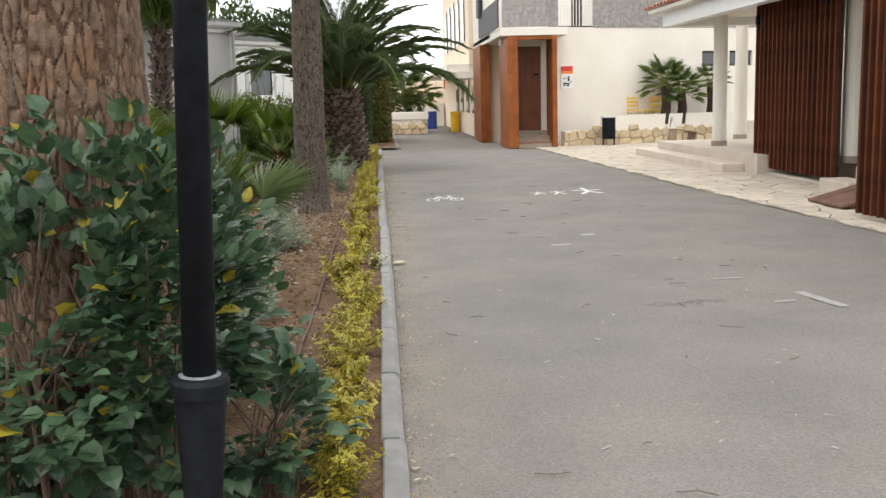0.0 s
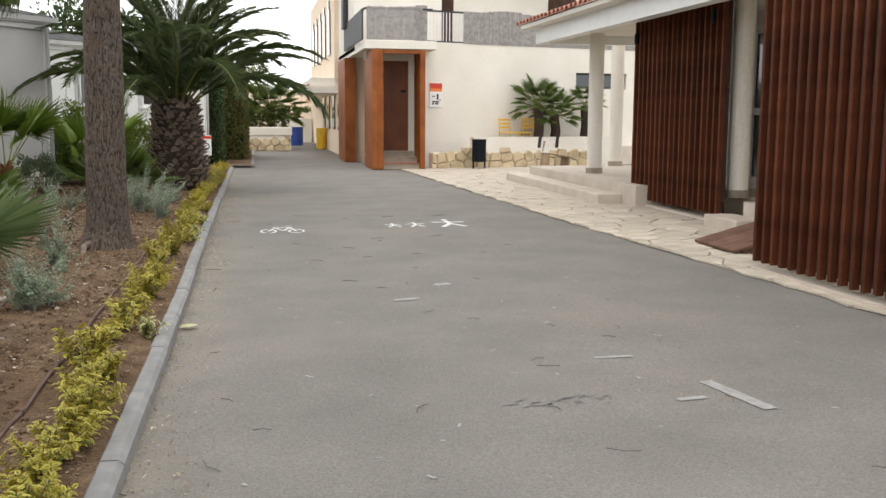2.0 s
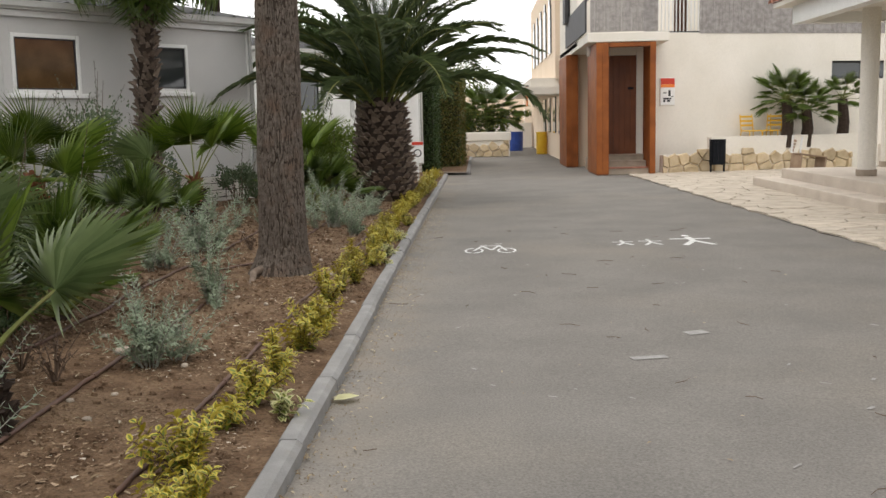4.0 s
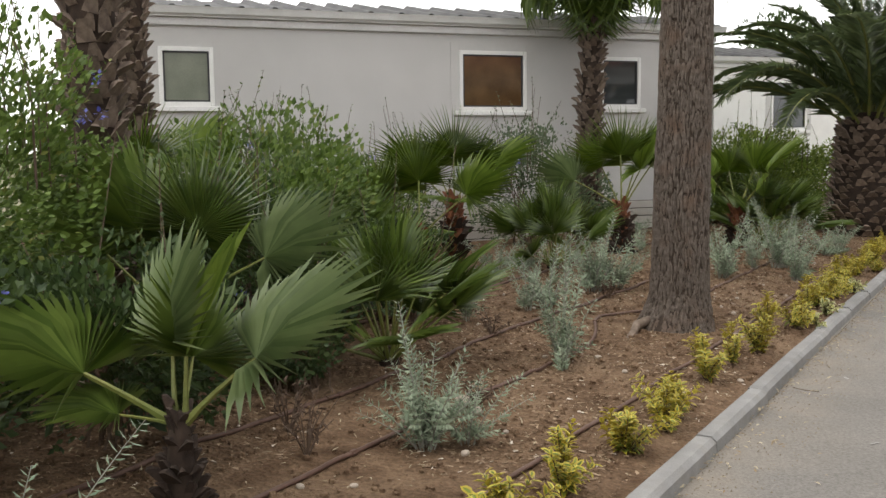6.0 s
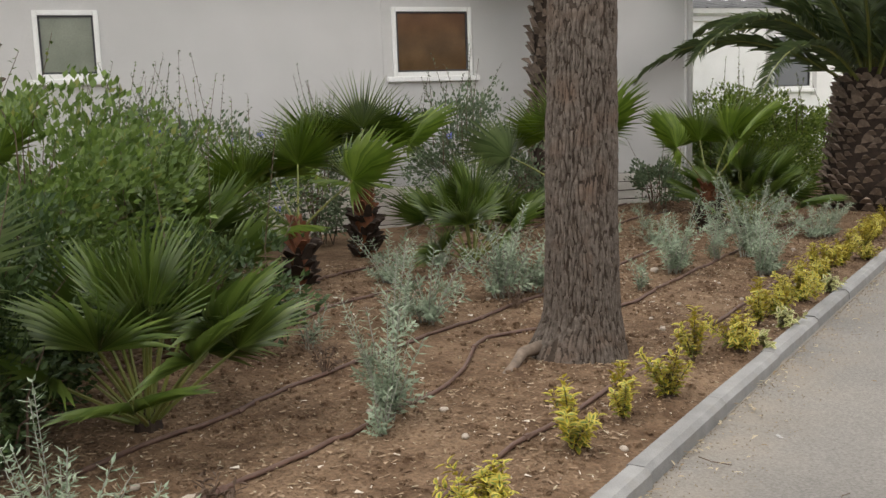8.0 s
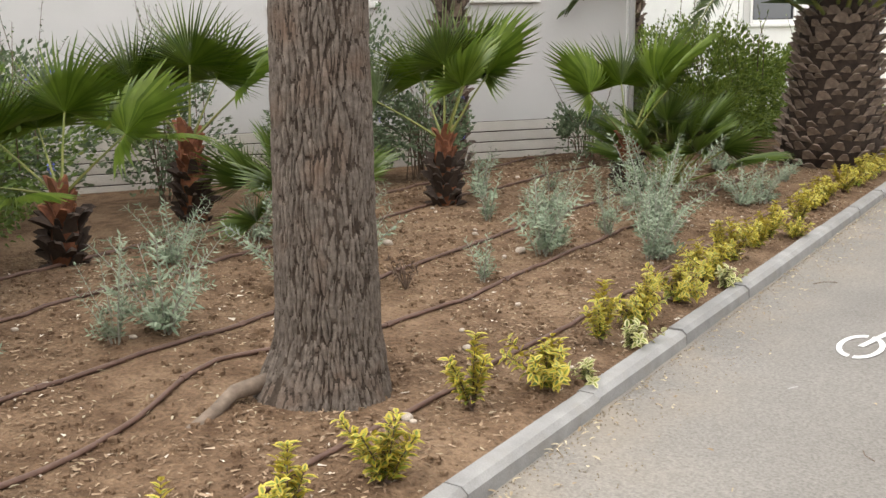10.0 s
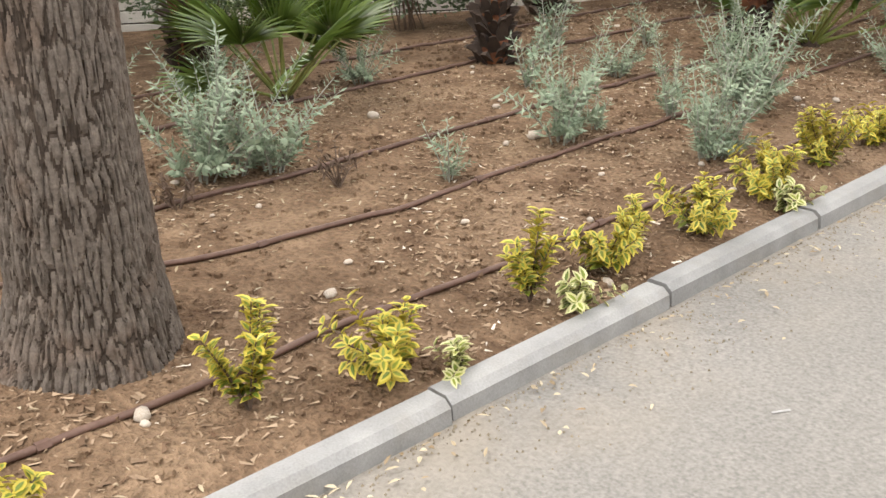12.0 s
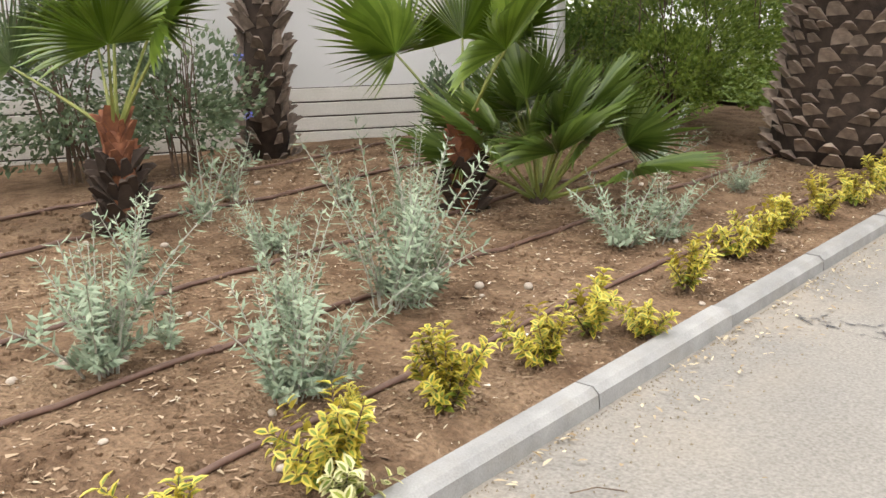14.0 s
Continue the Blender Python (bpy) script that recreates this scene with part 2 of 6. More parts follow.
M_PINE = barky("furrowed_pine_bark", (0.062, 0.050, 0.041), (0.265, 0.217, 0.182), sx=64.0, sz=12.0, bump=1.0, dist=0.022)
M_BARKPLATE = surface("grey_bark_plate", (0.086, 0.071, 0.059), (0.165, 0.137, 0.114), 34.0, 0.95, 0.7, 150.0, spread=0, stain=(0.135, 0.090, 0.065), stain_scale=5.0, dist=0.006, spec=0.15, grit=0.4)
# Furrow materials: darker bark with some crease shade put into the colour.
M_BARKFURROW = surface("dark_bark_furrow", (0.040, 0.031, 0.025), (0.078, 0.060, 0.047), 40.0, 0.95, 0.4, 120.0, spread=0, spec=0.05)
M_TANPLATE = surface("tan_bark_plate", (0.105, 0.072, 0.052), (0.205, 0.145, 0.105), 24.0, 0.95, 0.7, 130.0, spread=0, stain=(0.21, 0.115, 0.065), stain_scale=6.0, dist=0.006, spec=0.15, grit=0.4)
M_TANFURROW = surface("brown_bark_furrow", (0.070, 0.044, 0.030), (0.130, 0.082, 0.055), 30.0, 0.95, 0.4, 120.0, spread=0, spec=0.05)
M_PLANE = barky("flaky_tan_bark", (0.075, 0.055, 0.042), (0.26, 0.19, 0.14), sx=26, sz=9, bump=0.8, dist=0.02)
M_BOOT = surface("old_frond_base", (0.070, 0.050, 0.038), (0.26, 0.200, 0.158), 12.0, 0.9, 0.6, 70.0, spread=0.5, dist=0.008)
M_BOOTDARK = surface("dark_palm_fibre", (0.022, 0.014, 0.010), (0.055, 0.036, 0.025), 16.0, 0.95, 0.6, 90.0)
M_DATEBOOT = surface("date_palm_leaf_scar", (0.11, 0.078, 0.060), (0.30, 0.235, 0.185), 14.0, 0.9, 0.5, 80.0, spread=0.5)
M_REDFIBRE = surface("red_brown_palm_fibre", (0.095, 0.034, 0.018), (0.21, 0.080, 0.034), 18.0, 0.9, 0.6, 90.0, spread=0.35)
M_PETIOLE = surface("green_petiole", (0.10, 0.135, 0.030), (0.19, 0.19, 0.050), 6.0, 0.5, 0.1, 60.0)
M_FAN = leafy("fan_palm_leaf", (0.084, 0.142, 0.014), (0.190, 0.265, 0.040), 0.34, 0.35, spec=0.55)
# Paler copy of the fan leaf: sky sheen on side-lit fronds, put into colour.
M_FANSHEEN = leafy("silvery_fan_leaf", (0.11, 0.160, 0.058), (0.225, 0.285, 0.125), 0.33, 0.35, spec=0.6)
M_FANDARK = leafy("dark_fan_leaf", (0.068, 0.114, 0.018), (0.160, 0.222, 0.046), 0.34, 0.32, spec=0.55)
M_DATELEAF = leafy("date_frond_leaf", (0.046, 0.072, 0.026), (0.110, 0.145, 0.052), 0.45, 0.2)
M_SILVER = leafy("silver_grey_leaf", (0.175, 0.235, 0.155), (0.330, 0.390, 0.275), 0.7, 0.2)
M_SILVERSTEM = surface("pale_grey_stem", (0.26, 0.25, 0.21), (0.36, 0.36, 0.31), 10.0, 0.9, 0.1, 80.0)
M_TWIG = surface("brown_twig", (0.085, 0.055, 0.038), (0.15, 0.105, 0.075), 12.0, 0.9, 0.2, 80.0)
M_EUOGREEN = leafy("euonymus_green", (0.100, 0.150, 0.018), (0.240, 0.275, 0.038), 0.4, 0.2)
M_EUOYELLOW = leafy("euonymus_yellow_edge", (0.42, 0.335, 0.035), (0.60, 0.50, 0.090), 0.4, 0.25)
M_EUOPALE = leafy("euonymus_cream_edge", (0.50, 0.48, 0.22), (0.62, 0.60, 0.34), 0.4, 0.25)
M_PLUMBAGO = leafy("plumbago_leaf", (0.060, 0.106, 0.018), (0.155, 0.226, 0.048), 0.5, 0.3, (0.20, 0.22, 0.05))
M_WALLSHRUB = leafy("wall_shrub_leaf", (0.075, 0.115, 0.060), (0.150, 0.190, 0.105), 0.5, 0.25)
M_BRIGHTSHRUB = leafy("bright_shrub_leaf", (0.090, 0.145, 0.020), (0.230, 0.300, 0.055), 0.5, 0.35)
M_HIBISCUS = leafy("broad_dark_leaf", (0.029, 0.064, 0.033), (0.080, 0.138, 0.068), 0.40, 0.2, (0.34, 0.28, 0.03))
M_HEDGE = leafy("clipped_hedge_leaf", (0.030, 0.058, 0.018), (0.075, 0.115, 0.035), 0.5, 0.2)
M_HEDGERED = leafy("red_tipped_hedge_leaf", (0.060, 0.105, 0.022), (0.19, 0.14, 0.035), 0.5, 0.2)
M_FARLEAF = leafy("far_garden_leaf", (0.050, 0.080, 0.022), (0.16, 0.18, 0.045), 0.6, 0.2, (0.45, 0.38, 0.05))
M_FLOWER = leafy("blue_plumbago_petal", (0.10, 0.11, 0.42), (0.20, 0.22, 0.60), 0.6, 0.2)
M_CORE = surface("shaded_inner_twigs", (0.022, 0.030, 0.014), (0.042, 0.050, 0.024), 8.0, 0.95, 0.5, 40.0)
M_CHIP = leafy("bark_chips", (0.11, 0.065, 0.04), (0.38, 0.28, 0.19), 0.9, 0.0, (0.62, 0.55, 0.46), 0.1)
M_PEBBLE = surface("pale_pebble", (0.34, 0.28, 0.22), (0.50, 0.44, 0.37), 10.0, 0.9, 0.3, 80.0, spread=0.5)
M_DRYLEAF = leafy("dry_leaf", (0.22, 0.15, 0.08), (0.48, 0.42, 0.30), 0.8, 0.1)


# ---- mesh building ----
class Shape:
    """Gathers vertices and faces, with a material slot a face."""

    def __init__(self):
        self.v, self.f, self.m = [], [], []

    def add(self, verts, faces, slot=0):
        n = len(self.v)
        self.v.extend([tuple(p) for p in verts])
        for f in faces:
            self.f.append(tuple(i + n for i in f))
            self.m.append(slot)

    def box(self, x0, y0, z0, x1, y1, z1, slot=0, bevel=0.0):
        if bevel:
            b = bevel
            rings = [(b, z0), (0, z0 + b), (0, z1 - b), (b, z1)]
            vs = []
            for i, z in rings:
                for (x, y) in ((x0 + b, y0 + i), (x1 - b, y0 + i), (x1 - i, y0 + b), (x1 - i, y1 - b), (x1 - b, y1 - i), (x0 + b, y1 - i), (x0 + i, y1 - b), (x0 + i, y0 + b)):
                    vs.append((x, y, z))
            fs = [tuple(reversed(range(8))), tuple(range(24, 32))]
            for r in range(3):
                for k in range(8):
                    fs.append((r * 8 + k, r * 8 + (k + 1) % 8, (r + 1) * 8 + (k + 1) % 8, (r + 1) * 8 + k))
            self.add(vs, fs, slot)
            return self
        vs = [(x, y, z) for z in (z0, z1) for (x, y) in ((x0, y0), (x1, y0), (x1, y1), (x0, y1))]
        self.add(vs, [(3, 2, 1, 0), (4, 5, 6, 7), (0, 1, 5, 4), (1, 2, 6, 5), (2, 3, 7, 6), (3, 0, 4, 7)], slot)
        return self

    def tube(self, points, radii, sides=6, slot=0, cap=True):
        """A round bar along points."""
        pts = [Vector(p) for p in points]
        vs, n = [], len(pts)
        if not hasattr(radii, "__len__"):
            radii = [radii] * n
        side = None
        for i, p in enumerate(pts):
            d = (pts[min(i + 1, n - 1)] - pts[max(i - 1, 0)]).normalized()
            if side is None:
                side = d.cross(Vector((0, 0, 1)) if abs(d.z) < 0.9 else Vector((1, 0, 0))).normalized()
            side = (side - d * side.dot(d)).normalized()
            up = side.cross(d)
            for k in range(sides):
                a = 2 * math.pi * k / sides
                vs.append(p + (side * math.cos(a) + up * math.sin(a)) * radii[i])
        fs = [(i * sides + k, i * sides + (k + 1) % sides, (i + 1) * sides + (k + 1) % sides, (i + 1) * sides + k) for i in range(n - 1) for k in range(sides)]
        if cap:
            fs += [tuple(reversed(range(sides))), tuple(range((n - 1) * sides, n * sides))]
        self.add(vs, fs, slot)
        return self

    def leaf(self, p, d, up, length, width, slot=0, fold=0.25, droop=0.15, tipw=0.0):
        """A pointed leaf, creased along its midrib."""
        d = d.normalized()
        s = d.cross(up)
        s = s.normalized() if s.length > 1e-4 else d.orthogonal().normalized()
        n = s.cross(d)
        w = width / 2
        a, b, c = p + d * length * 0.3, p + d * length * 0.68 - n * droop * length * 0.35, p + d * length - n * droop * length
        self.add([p, a + s * w + n * fold * w, a, a - s * w + n * fold * w, b + s * w * 0.8 + n * fold * w, b, b - s * w * 0.8 + n * fold * w, c],
                 [(0, 2, 1), (0, 3, 2), (1, 2, 5, 4), (2, 3, 6, 5), (4, 5, 7), (5, 6, 7)], slot)

    def blade(self, p, d, up, length, width, slot=0, droop=0.2):
        """A narrow simple leaflet of four corners."""
        d = d.normalized()
        s = d.cross(up)
        s = s.normalized() if s.length > 1e-4 else d.orthogonal().normalized()
        n = s.cross(d)
        w = width / 2
        m = p + d * length * 0.45
        self.add([p, m + s * w, p + d * length - n * droop * length, m - s * w], [(0, 1, 2), (0, 2, 3)], slot)

    def mesh(self, name, mats, smooth=False):
        me = bpy.data.meshes.new(name)
        me.from_pydata(self.v, [], self.f)
        for m in mats:
            me.materials.append(m)
        if len(mats) > 1:
            me.polygons.foreach_set("material_index", self.m)
        if smooth:
            me.polygons.foreach_set("use_smooth", [True] * len(me.polygons))
        me.update()
        return me


def part(name, shape, mats, parent=None, label="", smooth=False, at=None):
    """Links a shape, or a mesh that is shared, as one object under its thing."""
    me = shape if isinstance(shape, bpy.types.Mesh) else shape.mesh(name, mats if isinstance(mats, (list, tuple)) else [mats], smooth)
    ob = new(name, me)
    if parent is not None:
        ob.parent = parent
    if at is not None:
        ob.matrix_basis = at
    if label:
        tagged(ob, label)
    return ob


def thing(name, label, category, group="", at=None, kind=""):
    ob = tagged(new(name), label, category, group, kind)
    ob.empty_display_size = 0.1
    if at is not None:
        ob.matrix_basis = at
    return ob


def soil_z(x):
    d = max(-x, 0.0)
    return 0.05 + 0.05 * min(d, 3.0) - 0.035 * min(max(d - 3.4, 0.0), 3.0)


rng = random.Random(7)


def uni(a, b):
    return rng.uniform(a, b)


def on_sphere(up=0.0):
    while True:
        v = Vector((uni(-1, 1), uni(-1, 1), uni(-1, 1)))
        if 0.05 < v.length < 1:
            v.normalize()
            if v.z > up - 1:
                return v


def sandy_edge(m, colour, x0, x1):
    """Sand trodden into the road beside the kerb, in ragged patches."""
    nt = m.node_tree
    N, L = nt.nodes.new, nt.links.new
    b = nt.nodes["Principled BSDF"]
    src = b.inputs["Base Color"].links[0].from_socket
    tc, sep, nz, mr, nr, mul, mix = N("ShaderNodeTexCoord"), N("ShaderNodeSeparateXYZ"), N("ShaderNodeTexNoise"), N("ShaderNodeMapRange"), N("ShaderNodeMapRange"), N("ShaderNodeMath"), N("ShaderNodeMix")
    nz.inputs["Scale"].default_value, nz.inputs["Detail"].default_value = 2.2, 9.0
    mr.inputs["From Min"].default_value, mr.inputs["From Max"].default_value = x1, x0
    nr.inputs["From Min"].default_value, nr.inputs["From Max"].default_value, nr.inputs["To Max"].default_value = 0.38, 0.66, 0.7
    mul.operation, mix.data_type = "MULTIPLY", "RGBA"
    mix.inputs["B"].default_value = rgba(colour)
    L(tc.outputs["Object"], sep.inputs[0]), L(tc.outputs["Object"], nz.inputs["Vector"])
    L(sep.outputs["X"], mr.inputs["Value"]), L(nz.outputs["Fac"], nr.inputs["Value"])
    L(mr.outputs[0], mul.inputs[0]), L(nr.outputs[0], mul.inputs[1])
    L(mul.outputs[0], mix.inputs["Factor"]), L(src, mix.inputs["A"]), L(mix.outputs["Result"], b.inputs["Base Color"])


sandy_edge(M_ASPHALT, (0.285, 0.245, 0.195), -0.05, 0.55)


# ---- ground, road, bed and kerb ----
def sheet(name, x0, y0, x1, y1, z, mat, label, category, step=0.0, lift=None):
    s = Shape()
    nx, ny = (max(1, int((x1 - x0) / step)), max(1, int((y1 - y0) / step))) if step else (1, 1)
    for j in range(ny + 1):
        for i in range(nx + 1):
            x, y = x0 + (x1 - x0) * i / nx, y0 + (y1 - y0) * j / ny
            s.v.append((x, y, lift(x, y) if lift else z))
    for j in range(ny):
        for i in range(nx):
            a = j * (nx + 1) + i
            s.f.append((a, a + 1, a + nx + 2, a + nx + 1)), s.m.append(0)
    return tagged(part(name, s, mat, smooth=bool(lift)), label, category, kind="structure")


sheet("ground", -400, -400, 400, 600, -0.05, M_GRASSLAND, "dry bare ground that runs out to the horizon", "ground")
road_bump = lambda x, y: 0.006 * noise.noise((x * 0.7, y * 0.5, 3.0)) + 0.004 * noise.noise((x * 2.5, y * 2.1, 8.0)) - 0.006
sheet("road", -0.02, -12, 9.0, 60, 0, M_ASPHALT, "worn grey asphalt lane with sandy stains and patches", "road", 0.25, road_bump)


def bed_lift(x, y):
    z = soil_z(x) + 0.018 * noise.noise((x * 1.7, y * 1.7, 1.0)) + 0.010 * noise.noise((x * 6, y * 6, 5.0)) + 0.005 * noise.noise((x * 17, y * 17, 2.0))
    if x > -0.2:
        z = min(z, 0.046)
    return z


sheet("garden_soil", -4.6, -4, -0.06, 27.6, 0, M_SOIL, "brown bare garden soil strewn with bark chips", "soil", 0.07, bed_lift)
sheet("garden_soil", -14, -6, -4.55, 34, 0, M_SOIL, "brown bare garden soil below the shrubs", "soil", 0.5, lambda x, y: soil_z(x) - 0.01)
sheet("garden_soil", -4.6, 27.5, 0.47, 44, 0.05, M_SOIL, "dark soil of the bed under the clipped hedge", "soil", 0.4, lambda x, y: 0.06)

sheet("lawn", -9, 20.4, -1.3, 27.4, 0, M_LAWN, "bright green mown lawn behind the date palm", "lawn", 0.5, lambda x, y: soil_z(x) + 0.03)

grains = Shape()
for _ in range(5000):
    x, y = 0.02 + 0.35 * random.random() ** 3.0, random.uniform(-1.0, 20.0)
    r = random.uniform(0.002, 0.006)
    z = road_bump(x, y) + 0.003
    a = random.uniform(0, 6.28)
    grains.add([(x + r * math.cos(a + k * 2.09), y + r * math.sin(a + k * 2.09), z - 0.002) for k in range(3)] + [(x, y, z + r * 0.8)], [(0, 1, 3), (1, 2, 3), (2, 0, 3)])
tagged(part("sand_grains", grains, M_DUST), "sand and grit washed along the kerb", "sand", kind="stuff")

kerb = thing("kerb", "grey concrete kerb stones edging the garden bed", "kerb", kind="structure")
ks = Shape()
prof = [(-0.105, -0.04), (-0.105, 0.060), (-0.097, 0.067), (-0.030, 0.067), (-0.006, 0.046), (0.002, -0.04)]
L = 0.984
kv = [(x, y, z) for y in (0.0, L) for x, z in prof]
ks.add(kv, [(0, 1, 2, 3, 4, 5), (11, 10, 9, 8, 7, 6)] + [(k, 6 + k, 6 + (k + 1) % 6, (k + 1) % 6) for k in range(6)])
kerb_mesh = ks.mesh("kerb_stone", [M_KERB])
kerb_x = lambda y: 0.03 * min(max((11.3 - y) / 3.0, 0.0), 1.0)
for i in range(33):
    y = -4.78 + i
    if y < 27:
        part("kerb_stone", kerb_mesh, None, kerb, at=pose(kerb_x(y) + uni(-0.004, 0.004), y + uni(-0.003, 0.003), uni(-0.005, 0.004), uni(-0.25, 0.25), 0, uni(-0.3, 0.3)))
for i in range(11):
    part("kerb_stone", kerb_mesh, None, kerb, at=pose(0.55, 27.9 + i, uni(-0.003, 0.003)))
part("kerb_stone", kerb_mesh, None, kerb, at=pose(0.58, 27.75, 0, 0, 0, 75))


# ---- road markings ----
def flat(s, pts, slot=0):
    s.add([(x, y, road_bump(x, y) + 0.0045) for x, y in pts], [tuple(range(len(pts)))], slot)


def ring(s, cx, cy, rx, ry, w, n=28, gaps=()):
    for k in range(n):
        if k in gaps:
            continue
        a, b = 2 * math.pi * k / n, 2 * math.pi * (k + 1) / n
        flat(s, [(cx + rx * math.cos(a), cy + ry * math.sin(a)), (cx + rx * math.cos(b), cy + ry * math.sin(b)),
                 (cx + (rx - w) * math.cos(b), cy + (ry - w * 1.6) * math.sin(b)), (cx + (rx - w) * math.cos(a), cy + (ry - w * 1.6) * math.sin(a))])


def stroke(s, x0, y0, x1, y1, w):
    d = Vector((x1 - x0, y1 - y0)).normalized()
    n = Vector((-d.y, d.x)) * w / 2
    flat(s, [(x0 + n.x, y0 + n.y), (x0 - n.x, y0 - n.y), (x1 - n.x, y1 - n.y), (x1 + n.x, y1 + n.y)])


bike = Shape()
ring(bike, 0.72, 12.60, 0.105, 0.20, 0.026, gaps=(6, 20))
ring(bike, 1.07, 12.60, 0.105, 0.20, 0.026, gaps=(9, 23))
for a in ((0.72, 12.60, 0.81, 12.96), (0.81, 12.94, 0.99, 13.00), (0.81, 12.94, 0.91, 12.64), (0.91, 12.64, 0.99, 12.98), (0.99, 13.02, 1.07, 12.60), (0.95, 13.13, 1.03, 13.15), (0.78, 13.02, 0.86, 13.04)):
    stroke(bike, *a, 0.030)
tagged(part("bicycle_marking", bike, M_PAINT), "white painted bicycle symbol on the grey asphalt", "road marking", kind="structure")


def figure(name, cx, cy, w, h, label):
    """A striding figure sign, drawn with plain strokes."""
    s = Shape()
    ring(s, cx, cy + h * 0.42, w * 0.10, h * 0.08, w * 0.09)
    for a in ((0.0, 0.30, 0.0, -0.05), (-0.5, 0.12, 0.5, 0.16), (0.0, -0.05, -0.36, -0.46), (0.0, -0.05, 0.34, -0.42)):
        stroke(s, cx + a[0] * w, cy + a[1] * h, cx + a[2] * w, cy + a[3] * h, w * 0.16)
    tagged(part(name, s, M_PAINT), label, "road marking", "walker markings", kind="structure")


figure("walker_marking", 3.18, 13.22, 0.46, 0.95, "white painted adult walker symbol on the asphalt")
figure("walker_marking", 2.69, 13.10, 0.26, 0.55, "small white painted child symbol on the asphalt")
figure("walker_marking", 2.38, 13.06, 0.24, 0.45, "small white painted child symbol on the asphalt")
worn = Shape()
stroke(worn, 3.04, 5.16, 3.13, 4.60, 0.085)
stroke(worn, 2.60, 5.76, 2.85, 5.76, 0.05)
stroke(worn, 2.73, 4.84, 2.90, 4.86, 0.05)
stroke(worn, 1.65, 7.80, 1.86, 7.85, 0.07)
stroke(worn, 2.10, 8.45, 2.24, 8.50, 0.10)
for i in range(60):
    x, y = uni(0.3, 4.6), uni(2.0, 12.0)
    stroke(worn, x, y, x + uni(-0.05, 0.05), y + uni(0.015, 0.05), uni(0.008, 0.022))
tagged(part("worn_marking", worn, M_WORN), "faded remains of white paint on the asphalt", "road marking", kind="structure")
crack = Shape()
for (x, y) in ((2.1, 4.9), (0.35, 15.5), (0.9, 16.4)):
    for k in range(26):
        a, l = uni(0, math.pi), uni(0.03, 0.10)
        px, py = x + uni(-0.22, 0.28), y + uni(-0.08, 0.08)
        stroke(crack, px, py, px + l * math.cos(a), py + l * math.sin(a) * 0.4, uni(0.004, 0.010))
tagged(part("asphalt_crack", crack, M_DARKINK), "dark fine cracks in the asphalt", "crack", kind="stuff")

def cells(seeds, reach, bounds, left=None):
    """Convex stones round scattered seeds: each box is clipped half-way to its neighbours."""
    out = []
    for i, (px, py) in enumerate(seeds):
        poly = [(px - reach, py - reach), (px + reach, py - reach), (px + reach, py + reach), (px - reach, py + reach)]
        planes = [((px + qx) / 2, (py + qy) / 2, qx - px, qy - py) for j, (qx, qy) in enumerate(seeds) if j != i and abs(qx - px) < 2 * reach and abs(qy - py) < 2 * reach]
        x0, y0, x1, y1 = bounds
        planes += [(x0, 0, -1, 0), (x1, 0, 1, 0), (0, y0, 0, -1), (0, y1, 0, 1)]
        if left:
            planes.append((left(py) + 0.02 * math.sin(py * 5.1), py, -1.0, (left(py + 0.5) - left(py - 0.5)) * 1.0 + 0.25 * math.sin(py * 7.3)))
        for (mx, my, nx, ny) in planes:
            new_poly = []
            for (a, b) in zip(poly, poly[1:] + poly[:1]):
                da, db = (a[0] - mx) * nx + (a[1] - my) * ny, (b[0] - mx) * nx + (b[1] - my) * ny
                if da <= 0:
                    new_poly.append(a)
                if (da < 0 < db) or (db < 0 < da):
                    f = da / (da - db)
                    new_poly.append((a[0] + (b[0] - a[0]) * f, a[1] + (b[1] - a[1]) * f))
            poly = new_poly
            if len(poly) < 3:
                break
        if len(poly) >= 3:
            out.append((px, py, poly))
    return out


# ---- stone paving before the restaurant ----
paving = thing("paving", "cream crazy paving of irregular flat stones", "paving", kind="structure")
bed = Shape()
edge_x = lambda y: 5.18 - 0.055 * (y - 6.6) if y < 13 else 4.83 - 0.03 * (y - 13)
ys = [-12 + i for i in range(39)]
for a, b in zip(ys, ys[1:]):
    bed.add([(edge_x(a), a, 0.004), (14, a, 0.004), (14, b, 0.004), (edge_x(b), b, 0.004)], [(0, 1, 2, 3)])
part("mortar_bed", bed, M_MORTAR, paving)
stones_far = Shape()
count = 0
seeds = []
for j in range(58):
    y = 3.9 + j * 0.40
    x = edge_x(y) - 0.05 + uni(0.0, 0.2)
    while x < 9.9:
        seeds.append((x + uni(-0.10, 0.10), y + uni(-0.15, 0.15)))
        x += uni(0.30, 0.62)
